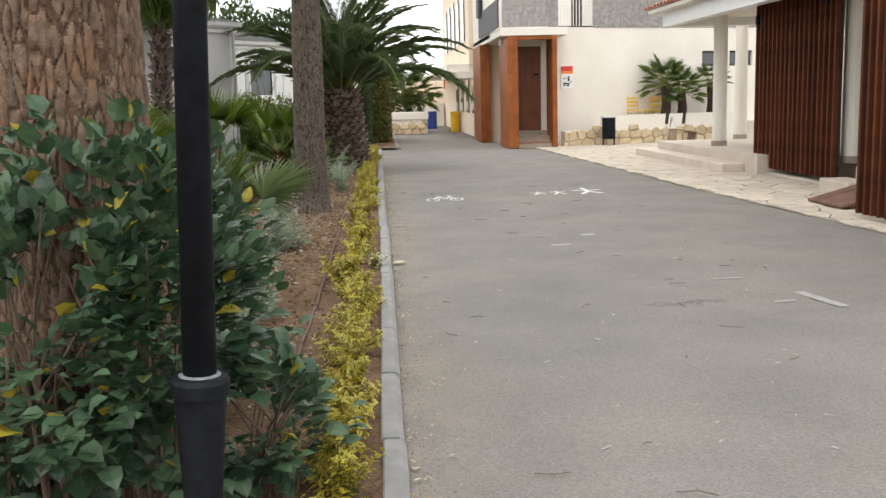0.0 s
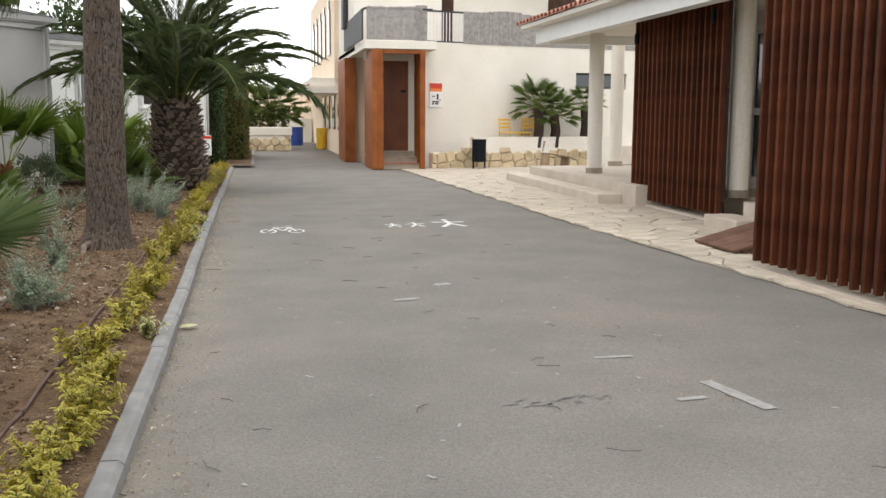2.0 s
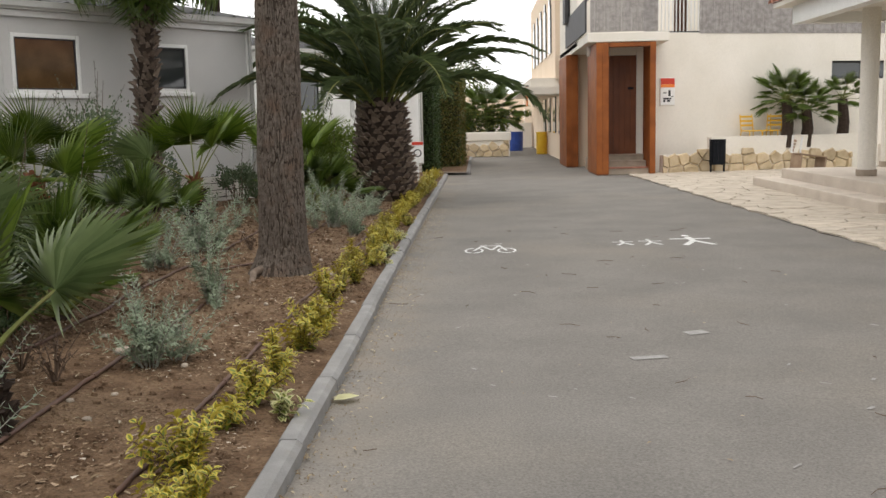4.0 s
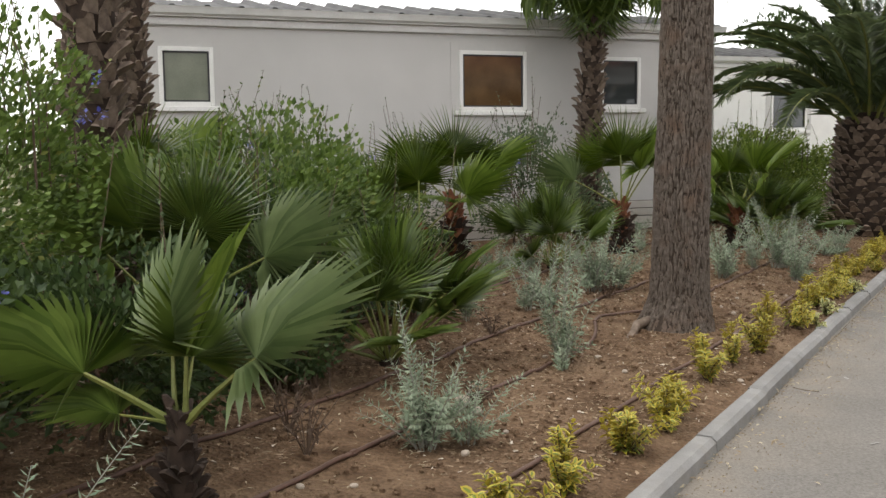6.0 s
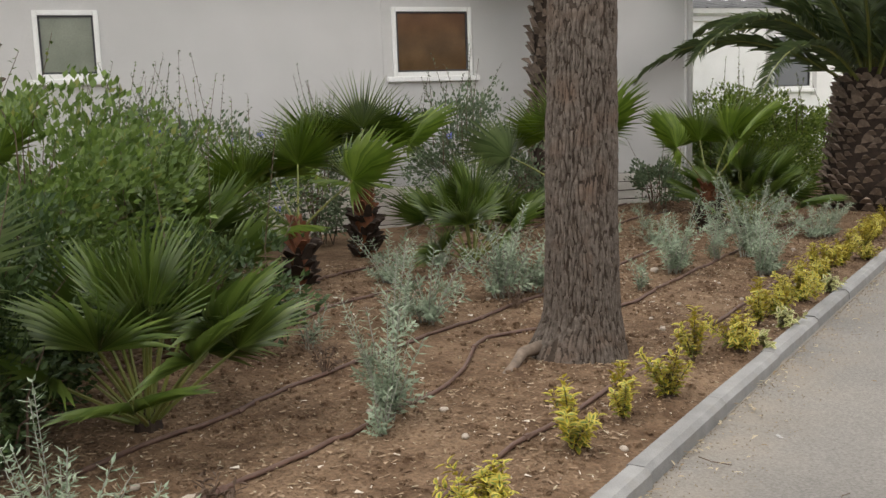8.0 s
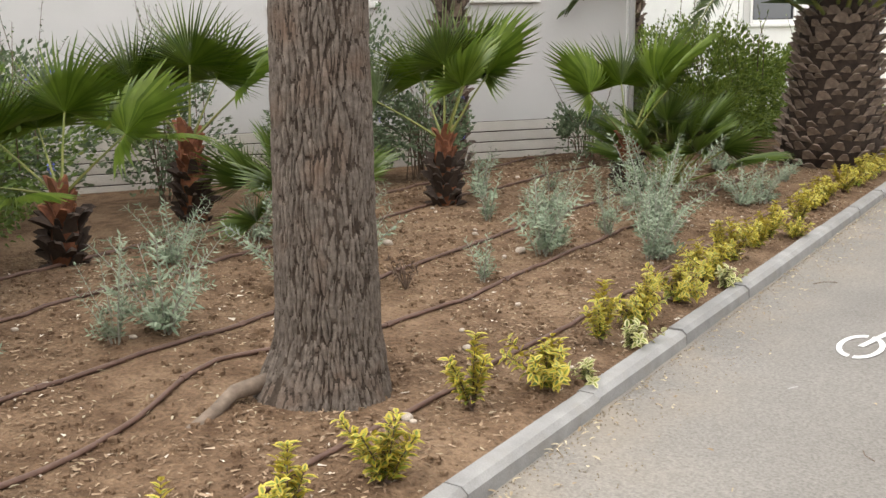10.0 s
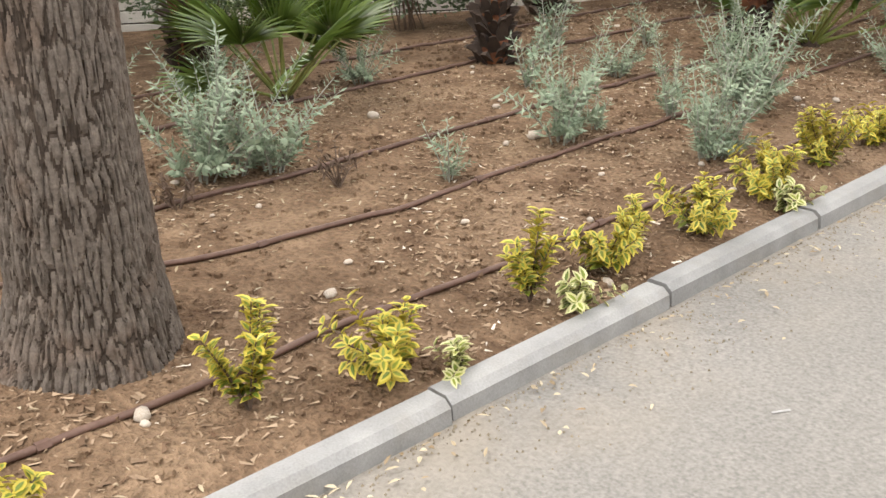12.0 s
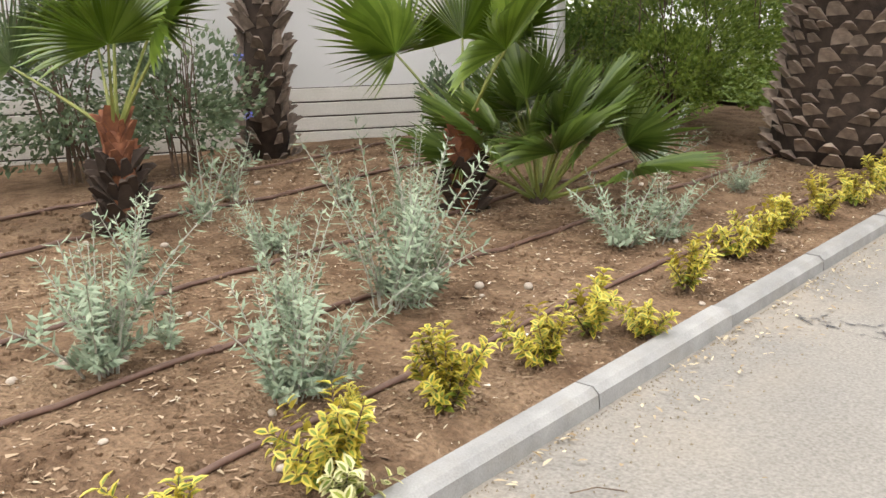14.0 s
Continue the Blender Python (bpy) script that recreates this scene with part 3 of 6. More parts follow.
for (cx, cy, poly) in cells(seeds, 0.75, (4.3, 3.7, 9.9, 26.9), edge_x):
    near = cx < 6.6 and cy < 15 and count < 290
    s = Shape() if near else stones_far
    ox, oy, n, t = cx if near else 0, cy if near else 0, len(poly), uni(0.016, 0.026)
    k0, k1 = 0.95, 0.915
    vs = [((p - cx) * k0 + cx - ox, (q - cy) * k0 + cy - oy, 0.0) for p, q in poly] + [((p - cx) * k0 + cx - ox, (q - cy) * k0 + cy - oy, t - 0.006) for p, q in poly]
    vs += [((p - cx) * k1 + cx - ox, (q - cy) * k1 + cy - oy, t + uni(-0.002, 0.002)) for p, q in poly]
    s.add(vs, [tuple(range(2 * n, 3 * n))] + [(r * n + k, r * n + (k + 1) % n, r * n + n + (k + 1) % n, r * n + n + k) for r in (0, 1) for k in range(n)])
    if near:
        part("paving_stone", s, M_FLAG, paving, at=pose(ox, oy, 0.002))
        count += 1
tagged(part("paving_stones", stones_far, M_FLAG, paving), kind="stuff")

# ---- mobile home behind the garden ----
HX, HY = 0.609, 0.793


def home_pose(s0, back):
    return Matrix(((HX, -HY, 0, -7.65 + HX * s0 - HY * back), (HY, HX, 0, 12.09 + HY * s0 + HX * back), (0, 0, 1, 0), (0, 0, 0, 1)))


def window_unit(home, x0, x1, z0, z1, blind, label=""):
    """A white plastic window set in the wall; x along the wall, y outwards is negative."""
    f = 0.052
    w = part("window", Shape().box(x0 - f, -0.035, z0 - f, x0, 0.03, z1 + f, bevel=0.008).box(x1, -0.035, z0 - f, x1 + f, 0.03, z1 + f, bevel=0.008)
             .box(x0, -0.034, z1, x1, 0.03, z1 + f).box(x0, -0.034, z0 - f, x1, 0.03, z0), M_PVC, home, label)
    part("pane", Shape().box(x0, 0.000, z0, x1, 0.006, z1), blind, w)
    for q in ((x0, z0, x0 + 0.02, z1), (x1 - 0.02, z0, x1, z1), (x0 + 0.02, z0, x1 - 0.02, z0 + 0.02), (x0 + 0.02, z1 - 0.02, x1 - 0.02, z1)):
        part("sash", Shape().box(q[0], -0.018, q[1], q[2], -0.001, q[3]), M_DARKINK, w)
    part("sill", Shape().box(x0 - 0.13, -0.06, z0 - 0.115, x1 + 0.13, 0.0, z0 - f - 0.001, bevel=0.006), M_PVC, w)
    for q in ((x0 - 0.17, z0 - 0.17, x0 - f - 0.001, z1 + 0.15), (x1 + f + 0.001, z0 - 0.17, x1 + 0.17, z1 + 0.15), (x0 - f, z1 + f + 0.001, x1 + f, z1 + 0.15)):
        part("cover_strip", Shape().box(q[0], -0.012, q[1], q[2], 0.0, q[3]), M_HOUSE, w)


def mobile_home(s0, length, back, depth, windows, label, clad=None):
    clad = clad or M_HOUSE
    h = thing("mobile_home", label, "mobile home", at=home_pose(s0, back))
    cuts = sorted(windows)
    z0, z1 = 0.60, 3.0
    x = 0.0
    panels = []
    for (a, b, c, d, _) in cuts:
        panels += [(x, 0, z0, a, 0.10, z1), (a, 0, z0, b, 0.10, c), (a, 0, d, b, 0.10, z1)]
        x = b
    panels += [(x, 0, z0, length, 0.10, z1), (0, 0.10, z0, 0.10, depth, z1), (length - 0.10, 0.10, z0, length, depth, z1), (0.10, depth - 0.1, z0, length - 0.10, depth, z1)]
    for q in panels:
        part("wall_panel", Shape().box(*q), clad, h)
    part("floor_deck", Shape().box(0.1, 0.1, z0, length - 0.1, depth - 0.1, z0 + 0.05), M_SOOT, h)
    for k in range(5):
        zz = 0.045 + k * 0.112
        part("skirting_board", Shape().box(0.0, -0.012, zz, length, 0.02, zz + 0.100, bevel=0.004), M_SKIRT, h)
    # Near-black sheet behind the boards; colours the gaps as shadow lines.
    part("skirting_back", Shape().box(0.02, 0.021, 0.0, length - 0.02, 0.06, z0).box(0.0, 0.06, 0.0, 0.05, depth, z0).box(length - 0.05, 0.06, 0.0, length, depth, z0), M_BOOTDARK, h)
    part("corner_trim", Shape().box(length - 0.07, -0.02, 0.60, length + 0.02, 0.08, 2.98, bevel=0.006), M_PVC, h)
    part("corner_trim", Shape().box(-0.02, -0.02, 0.60, 0.07, 0.08, 2.98, bevel=0.006), M_PVC, h)
    part("fascia", Shape().box(-0.05, -0.05, 2.88, length + 0.05, -0.002, 2.97, bevel=0.006), M_GUTTER, h)
    g = Shape()
    prof_g = [(-0.05, 2.99), (-0.10, 2.985), (-0.145, 3.01), (-0.155, 3.06), (-0.165, 3.09), (-0.145, 3.09), (-0.135, 3.05), (-0.09, 3.01), (-0.05, 3.02)]
    n = len(prof_g)
    g.add([(xx, y, z) for xx in (-0.15, length + 0.15) for y, z in prof_g], [(k, k + 1, n + k + 1, n + k) for k in range(n - 1)] + [tuple(range(n)), tuple(reversed(range(n, 2 * n)))])
    part("gutter", g, M_GUTTER, h)
    roof = Shape()
    step, y0, y1 = 0.045, -0.12, depth / 2
    m = int((length + 0.3) / step)
    for side in (0, 1):
        vs = []
        for i in range(m + 1):
            xx = -0.15 + i * step
            up = 0.055 if i % 9 in (0, 1) else 0.0
            ya, yb = (y0, y1) if side == 0 else (depth + 0.12, y1)
            vs += [(xx, ya, 3.06 + up), (xx, yb, 3.46 + up)]
        roof.add(vs, [(2 * i, 2 * i + 2, 2 * i + 3, 2 * i + 1) for i in range(m)])
    part("roof", roof, M_ROOFSHEET, h)
    for gx in (0.01, length - 0.05):
        gs = Shape()
        gs.add([(xx, yy, zz) for xx in (gx, gx + 0.04) for yy, zz in ((-0.02, 3.0), (depth + 0.02, 3.0), (depth / 2, 3.44))], [(0, 2, 1), (3, 4, 5), (0, 1, 4, 3), (1, 2, 5, 4), (2, 0, 3, 5)])
        part("gable", gs, M_HOUSE, h)
    part("eave_board", Shape().box(-0.1, -0.1, 2.976, length + 0.1, 0.1, 3.0), M_PVC, h)
    part("downpipe", Shape().tube([(length - 0.02, -0.07, 3.0), (length - 0.02, -0.05, 2.85), (length - 0.02, -0.05, 0.3)], 0.035, 8), M_GUTTER, h, smooth=True)
    for (a, b, c, d, blind) in windows:
        window_unit(h, a, b, c, d, blind)
    return h


mobile_home(-1.0, 8.75, 0.0, 4.0, [(0.96, 1.50, 1.98, 2.58, M_BLINDPALE), (4.80, 5.68, 1.93, 2.62, M_CURTAIN), (6.93, 7.48, 1.97, 2.58, M_GLASS)],
            "pale grey mobile home with white-framed windows and corrugated roof")
mobile_home(-13.0, 8.5, 2.5, 4.0, [(1.5, 2.4, 1.9, 2.6, M_GLASS), (6.2, 7.1, 1.9, 2.6, M_GLASS)], "white mobile home further along behind the shrubs", M_PVC)
mobile_home(9.6, 7.0, 4.0, 4.0, [(2.6, 3.4, 1.7, 2.6, M_GLASS), (4.6, 5.4, 1.7, 2.6, M_GLASS)], "white mobile home behind the date palm", M_PVC)

# ---- restaurant with slatted screens ----
PORCH = pose(0, -0.18, 0) @ Matrix.Scale(1.055, 4)
rest = thing("restaurant", "white restaurant porch with columns and tiled roof", "building", at=PORCH)
part("platform", Shape().box(6.25, 14.35, 0.0, 14, 20.2, 0.34, bevel=0.012), M_STEP, rest)
part("lower_step", Shape().box(5.85, 14.9, 0.0, 6.246, 20.6, 0.17, bevel=0.012).box(6.25, 20.204, 0.0, 14, 20.6, 0.17), M_STEP, rest)
part("plinth", Shape().box(6.52, 3.0, 0.0, 8.0, 11.5, 0.34, bevel=0.01).box(6.12, 10.9, 0.0, 6.516, 11.75, 0.17, bevel=0.01), M_STEP, rest)
part("plinth", Shape().box(6.95, 11.504, 0.0, 8.0, 14.346, 0.34), M_STEP, rest)
part("wall", Shape().box(7.7, 2.0, 0.34, 7.9, 12.2, 3.3).box(7.7, 13.75, 0.34, 7.9, 14.4, 3.3).box(7.7, 12.2, 2.7, 7.9, 13.75, 3.3), M_WHITE, rest)
gd = part("glass_door", Shape().box(7.70, 12.2, 0.34, 7.80, 12.32, 2.7).box(7.70, 13.57, 0.34, 7.80, 13.75, 2.7).box(7.70, 12.32, 2.58, 7.80, 13.57, 2.7).box(7.70, 12.32, 0.34, 7.80, 13.57, 0.52).box(7.70, 12.32, 1.42, 7.80, 13.57, 1.52), M_PVC, rest, "white-framed glass door")
for z0, z1 in ((0.52, 1.42), (1.52, 2.58)):
    part("pane", Shape().box(7.74, 12.32, z0, 7.76, 13.57, z1), M_GLASS_DOOR, gd)


def column(x, y, r, z0, z1):
    c = part("column", Shape().tube([(x, y, z0), (x, y, z1)], r, 20), M_WHITE, rest, smooth=False)
    part("base_ring", Shape().tube([(x, y, z0), (x, y, z0 + 0.10)], r * 1.14, 20), M_GREYSTEP, c)


column(6.73, 17.55, 0.135, 0.34, 2.88)
column(8.08, 20.0, 0.135, 0.34, 2.88)
column(6.78, 12.16, 0.14, 0.34, 2.88)
part("beam", Shape().box(5.75, 2.0, 2.72, 5.95, 18.2, 3.02).box(5.95, 18.0, 2.72, 14.0, 18.2, 3.02), M_PVC, rest)
part("porch_ceiling", Shape().box(5.95, 2.0, 2.88, 14.0, 18.0, 2.94), M_WHITE, rest)
part("eave", Shape().box(5.52, 1.9, 3.0, 14.0, 18.45, 3.07), M_WHITE, rest)
roofp = part("roof", Shape().tube([(9, 2, 3.1), (9, 2.01, 3.1)], 0.01, 4), M_TERRACOTTA, rest)
slope = Shape()
slope.add([(5.5, 1.8, 3.08), (5.5, 18.5, 3.08), (10.5, 18.5, 4.75), (10.5, 1.8, 4.75), (15, 1.8, 3.1), (15, 18.5, 3.1)], [(0, 3, 2, 1), (3, 4, 5, 2), (1, 2, 5), (0, 4, 3)])
part("roof_deck", slope, M_TERRACOTTA, roofp)
tile = Shape()
for k in range(2):
    r0, x0 = 0.085, 0.0
    vs = []
    for xx, r in ((-0.06, 0.082), (0.42, 0.070)):
        for a in range(7):
            t = math.pi * a / 6
            vs.append((xx, -math.cos(t) * r, xx * 0.334 + math.sin(t) * r * 0.75))
    tile.add(vs, [(a, a + 1, 8 + a, 7 + a) for a in range(6)])
    break
tile_mesh = tile.mesh("roof_tile", [M_TERRACOTTA], True)
for i in range(74):
    for r in range(2):
        part("roof_tile", tile_mesh, None, roofp, at=pose(5.50 + r * 0.38, 1.95 + i * 0.225, 3.09 + r * 0.127 + uni(0, 0.01), 0, 0, uni(-1, 1)))


def slat_screen(x, y0, y1, z0, z1, label, pitch=0.145):
    """A sliding shutter of upright slats on dark rails."""
    s = thing("slatted_screen", label, "screen", "slatted wooden screens", at=PORCH)
    for z in (z0 + 0.12, 1.75, z1 - 0.2):
        part("rail", Shape().box(x + 0.05, y0, z, x + 0.09, y1, z + 0.07), M_FRAME_DARK, s)
    # Added dark sheet that shows between the slats as the gaps' shade.
    part("backing", Shape().box(x + 0.094, y0 + 0.01, z0 + 0.02, x + 0.10, y1 - 0.01, z1), M_FRAME_DARK, s)
    sl = Shape().box(-0.02, -0.021, 0, 0.048, 0.021, z1 - z0, bevel=0.005)
    me = sl.mesh("slat", [M_SLAT])
    n = int((y1 - y0) / pitch)
    for i in range(n + 1):
        part("slat", me, None, s, at=pose(x, y0 + 0.03 + i * (y1 - y0 - 0.06) / n, z0 + uni(-0.006, 0.006), 0, 0, uni(-1.2, 1.2)))
    part("guide_track", Shape().box(x - 0.02, y0, 0.02, x + 0.10, y1, 0.05), M_STEP, s)
    for z in (2.5,):
        part("latch", Shape().box(x - 0.05, y1 - 0.12, z, x, y1 - 0.04, z + 0.16, bevel=0.01).box(x - 0.05, y0 + 0.25, z + 0.1, x, y0 + 0.33, z + 0.26, bevel=0.01), M_BLACK, s)
    return s


slat_screen(4.98, 2.2, 8.40, 0.10, 3.45, "tall red-brown slatted wooden screen beside the asphalt", 0.145)
slat_screen(6.43, 12.0, 14.95, 0.12, 3.45, "red-brown slatted wooden screen beside the porch column", 0.17)
ramp = thing("door_ramp", "red-brown plank ramp leaning up to the plinth", "ramp", at=PORCH @ pose(5.25, 9.27, 0.035, 0, -15, 0))
for k in range(6):
    part("plank", Shape().box(0.0, k * 0.15, 0.0, 1.05, k * 0.15 + 0.144, 0.03, bevel=0.004), M_RAMP, ramp)
for yy in (0.02, 0.80):
    part("batten", Shape().box(0.10, yy, -0.045, 1.0, yy + 0.06, -0.001), M_RAMP, ramp)

# ---- white hotel with a wooden portal ----
hotel = thing("hotel", "white two-storey building with reed-screened balconies and wooden portal", "building")
WA, WB = Vector((5.2, 27.1)), Vector((13.5, 29.3))
wd = (WB - WA).normalized()
wn2 = Vector((-wd.y, wd.x))


def wall_box(s, a, b, d0, d1, z0, z1, slot=0):
    """A block along the hotel's long wall: a to b metres along it, d0 to d1 behind its face."""
    vs = []
    for z in (z0, z1):
        for (t, d) in ((a, d0), (b, d0), (b, d1), (a, d1)):
            p = WA + wd * t + wn2 * d
            vs.append((p.x, p.y, z))
    s.add(vs, [(3, 2, 1, 0), (4, 5, 6, 7), (0, 1, 5, 4), (1, 2, 6, 5), (2, 3, 7, 6), (3, 0, 4, 7)], slot)
    return s


walls = [(0.0, 5.05, 0, 3.48)]
for a, b in ((5.05, 6.0), (6.05, 6.9)):
    walls += [(a, b, 0, 2.28), (a, b, 2.75, 3.48)]
walls += [(6.0, 6.05, 0, 3.48), (6.9, 14.0, 0, 3.48)]
for a, b, z0, z1 in walls:
    part("wall", wall_box(Shape(), a, b, 0.0, 0.3, z0, z1), M_WHITE, hotel)
for q in ((4.6, 27.7, 0, 4.9, 30.7, 3.2), (3.6, 31.0, 0, 3.85, 62, 2.68), (3.6, 30.7, 0, 4.9, 31.0, 3.2)):
    part("wall", Shape().box(*q), M_CREAM, hotel)
part("upper_wall", wall_box(Shape(), 0.2, 14.0, 1.9, 2.2, 3.42, 7.4), M_WHITE, hotel)
part("upper_wall", Shape().box(3.45, 28.6, 3.3, 3.75, 34.0, 7.4).box(3.75, 28.6, 3.45, 6.0, 28.9, 7.4), M_WHITE, hotel)
part("upper_wall", Shape().box(3.3, 34.0, 2.7, 3.7, 48.0, 6.3), M_CREAM, hotel)
part("roof_slab", Shape().box(3.0, 28.4, 7.4, 14, 36, 7.55), M_WHITE, hotel)
part("upper_floor_slab", Shape().box(3.45, 26.1, 3.20, 5.4, 34.0, 3.42, bevel=0.01), M_WHITE, hotel)
part("upper_floor_slab", wall_box(Shape(), 0.2, 14, 0.302, 2.2, 3.2, 3.44), M_WHITE, hotel)
part("ledge", Shape().box(2.5, 34.2, 2.45, 3.6, 52.0, 2.72).box(2.4, 34.0, 2.2, 3.6, 36.0, 2.448), M_WHITE, hotel)
for a, b in ((5.05, 6.0), (6.05, 6.9)):
    w = part("window", wall_box(Shape(), a, b, 0.1, 0.16, 2.28, 2.75), M_RAIL, hotel, "small dark high window")
    part("pane", wall_box(Shape(), a + 0.06, b - 0.06, 0.09, 0.098, 2.34, 2.69), M_GLASS, w)
w = part("window", Shape().box(3.40, 30.6, 4.2, 3.45, 32.0, 5.6), M_RAIL, hotel, "window with dark shutter")
part("shutter", Shape().box(3.30, 30.5, 4.1, 3.398, 31.2, 5.7), M_RAIL, w)
for k in range(5):
    ww = part("window", Shape().box(3.25, 35.5 + k * 2.3, 3.6, 3.3, 36.6 + k * 2.3, 5.2).box(3.25, 35.8 + k * 2.3, 5.2, 3.3, 36.3 + k * 2.3, 5.5), M_GLASS, hotel, "arched dark window")
    part("window", Shape().box(3.55, 32.3 + k * 2.6, 0.9, 3.6, 33.3 + k * 2.6, 2.2), M_GLASS, hotel, "ground floor window")
# balconies
bal = part("balcony", Shape().box(3.46, 26.14, 4.22, 3.50, 28.6, 4.27).box(3.46, 26.14, 4.22, 5.3, 26.18, 4.27), M_RAIL, hotel)
part("side_panel", Shape().box(3.40, 26.2, 3.45, 3.44, 31.5, 4.24), M_RAIL, bal, "dark mesh panel")
rs = Shape()
x = 3.52
while x < 5.0:
    rs.box(x, 26.12 + uni(0, 0.015), 3.44, x + 0.028, 26.15, 4.30 + uni(-0.02, 0.02))
    x += 0.034
tagged(part("reed_mat", rs, M_REED, bal), "grey weathered reed mat", kind="stuff")
bal2 = part("balcony", wall_box(wall_box(Shape(), 0.0, 14, 0.02, 0.06, 4.30, 4.35), 0.0, 14, 0.02, 0.06, 3.47, 3.52), M_RAIL, hotel)
for k in range(14):
    part("baluster", wall_box(Shape(), 0.12 + k * 0.1, 0.14 + k * 0.1, 0.02, 0.05, 3.5, 4.3), M_GUTTER, bal2)
rs = Shape()
t = 1.25
while t < 12:
    wall_box(rs, t, t + 0.03, uni(-0.02, -0.005), 0.01, 3.46, 4.38 + 0.04 * math.sin(t * 3) + uni(-0.02, 0.02))
    t += 0.037
t = -0.25
while t < 0.1:
    wall_box(rs, t, t + 0.03, uni(-0.02, -0.005), 0.01, 3.46, 4.45 + uni(-0.02, 0.02))
    t += 0.037
tagged(part("reed_mat", rs, M_REED, bal2), "grey weathered reed mat", kind="stuff")
for t0, t1 in ((0.35, 1.85), (5.2, 6.2)):
    part("balcony_door", wall_box(Shape(), t0, t1, 1.86, 1.9, 3.46, 5.6), M_SHUTTER, hotel, "dark brown shuttered balcony door")


# wooden portal
portal = thing("portal", "orange varnished wooden portal boxes with steps", "portal")


def plank_post(x0, y0, x1, y1, z1, n, along):
    """A boxed post clad with upright boards."""
    p = part("post", Shape().box(x0 + 0.012, y0 + 0.012, 0.0, x1 - 0.012, y1 - 0.012, z1 - 0.01), M_DOORWOOD, portal)
    for i in range(n):
        a, b = x0 + (x1 - x0) * i / n, x0 + (x1 - x0) * (i + 1) / n
        part("board", Shape().box(a + 0.003, y0, 0.03, b - 0.003, y0 + 0.01, z1, bevel=0.002), M_WOOD, p)
    for i in range(along):
        a, b = y0 + 0.012 + (y1 - y0 - 0.012) * i / along, y0 + 0.012 + (y1 - y0 - 0.012) * (i + 1) / along
        part("board", Shape().box(x0, a + 0.003, 0.03, x0 + 0.01, b - 0.003, z1, bevel=0.002), M_WOOD, p)
        part("board", Shape().box(x1 - 0.01, a + 0.003, 0.03, x1, b - 0.003, z1, bevel=0.002), M_WOOD, p)


plank_post(3.66, 26.10, 3.96, 28.0, 3.19, 2, 9)
plank_post(4.95, 26.10, 5.09, 27.1, 3.19, 1, 5)
plank_post(3.32, 30.4, 3.66, 32.8, 3.19, 2, 9)
part("lintel", Shape().box(3.965, 26.12, 3.08, 4.945, 26.3, 3.19, bevel=0.006), M_WOOD, portal)
for px, py in ((3.62, 27.3), (3.42, 31.6)):
    part("bracket", Shape().box(px - 0.02, py, 3.02, px + 0.035, py + 0.10, 3.195), M_WHITE, portal)
for y0, y1, z1 in ((26.22, 26.6, 0.15), (26.604, 26.98, 0.30), (26.984, 27.49, 0.44)):
    part("step", Shape().box(3.965, y0, 0.0, 4.945, y1, z1, bevel=0.008), M_GREYSTEP, portal)
    part("tread", Shape().box(3.965, y0 - 0.02, z1 + 0.001, 4.945, y1 - 0.01, z1 + 0.026, bevel=0.006), M_TERRACOTTA if z1 < 0.2 else M_GREYSTEP, portal)
for y0, y1, z1 in ((28.2, 28.8, 0.16), (28.804, 29.4, 0.32)):
    part("step", Shape().box(3.75, y0, 0.0, 4.6, y1, z1, bevel=0.008), M_GREYSTEP, portal)
dr = part("door", Shape().box(3.97, 27.5, 0.44, 4.84, 27.55, 2.96), M_DOORWOOD, portal, "dark brown plank door")
for k in range(6):
    part("board", Shape().box(3.975 + k * 0.144, 27.48, 0.46, 4.113 + k * 0.144, 27.498, 2.95, bevel=0.003), M_DOORWOOD, dr)
part("handle", Shape().box(4.62, 27.42, 2.10, 4.76, 27.478, 2.16, bevel=0.01), M_BLACK, dr)
part("side_wall", Shape().box(4.845, 27.5, 0.44, 5.2, 27.6, 3.2), M_WHITE, portal)
part("over_door", Shape().box(3.6, 27.5, 2.965, 4.84, 27.6, 3.2), M_WHITE, portal)
part("door", Shape().box(4.05, 29.6, 0.3, 4.55, 29.65, 2.8), M_DOORWOOD, portal)
for k in range(4):
    part("railing", Shape().box(3.75, 28.35, 0.62 + k * 0.18, 4.5, 28.39, 0.73 + k * 0.18), M_SHUTTER, portal)

# low stone-faced planter wall
LA, LB = Vector((5.32, 26.35)), Vector((10.2, 27.6))
ld = (LB - LA).normalized()
ln = Vector((-ld.y, ld.x))
low = thing("planter_wall", "low white-capped garden wall faced with ochre rubble", "wall")


def low_box(s, a, b, d0, d1, z0, z1):
    vs = []
    for z in (z0, z1):
        for (t, d) in ((a, d0), (b, d0), (b, d1), (a, d1)):
            p = LA + ld * t + ln * d
            vs.append((p.x, p.y, z))
    s.add(vs, [(3, 2, 1, 0), (4, 5, 6, 7), (0, 1, 5, 4), (1, 2, 6, 5), (2, 3, 7, 6), (3, 0, 4, 7)])
    return s


part("wall_core", low_box(low_box(Shape(), 0, 1.3, 0.02, 0.2, 0, 0.45), 1.3, 6.0, 0.02, 0.25, 0, 0.86), M_WHITE, low)


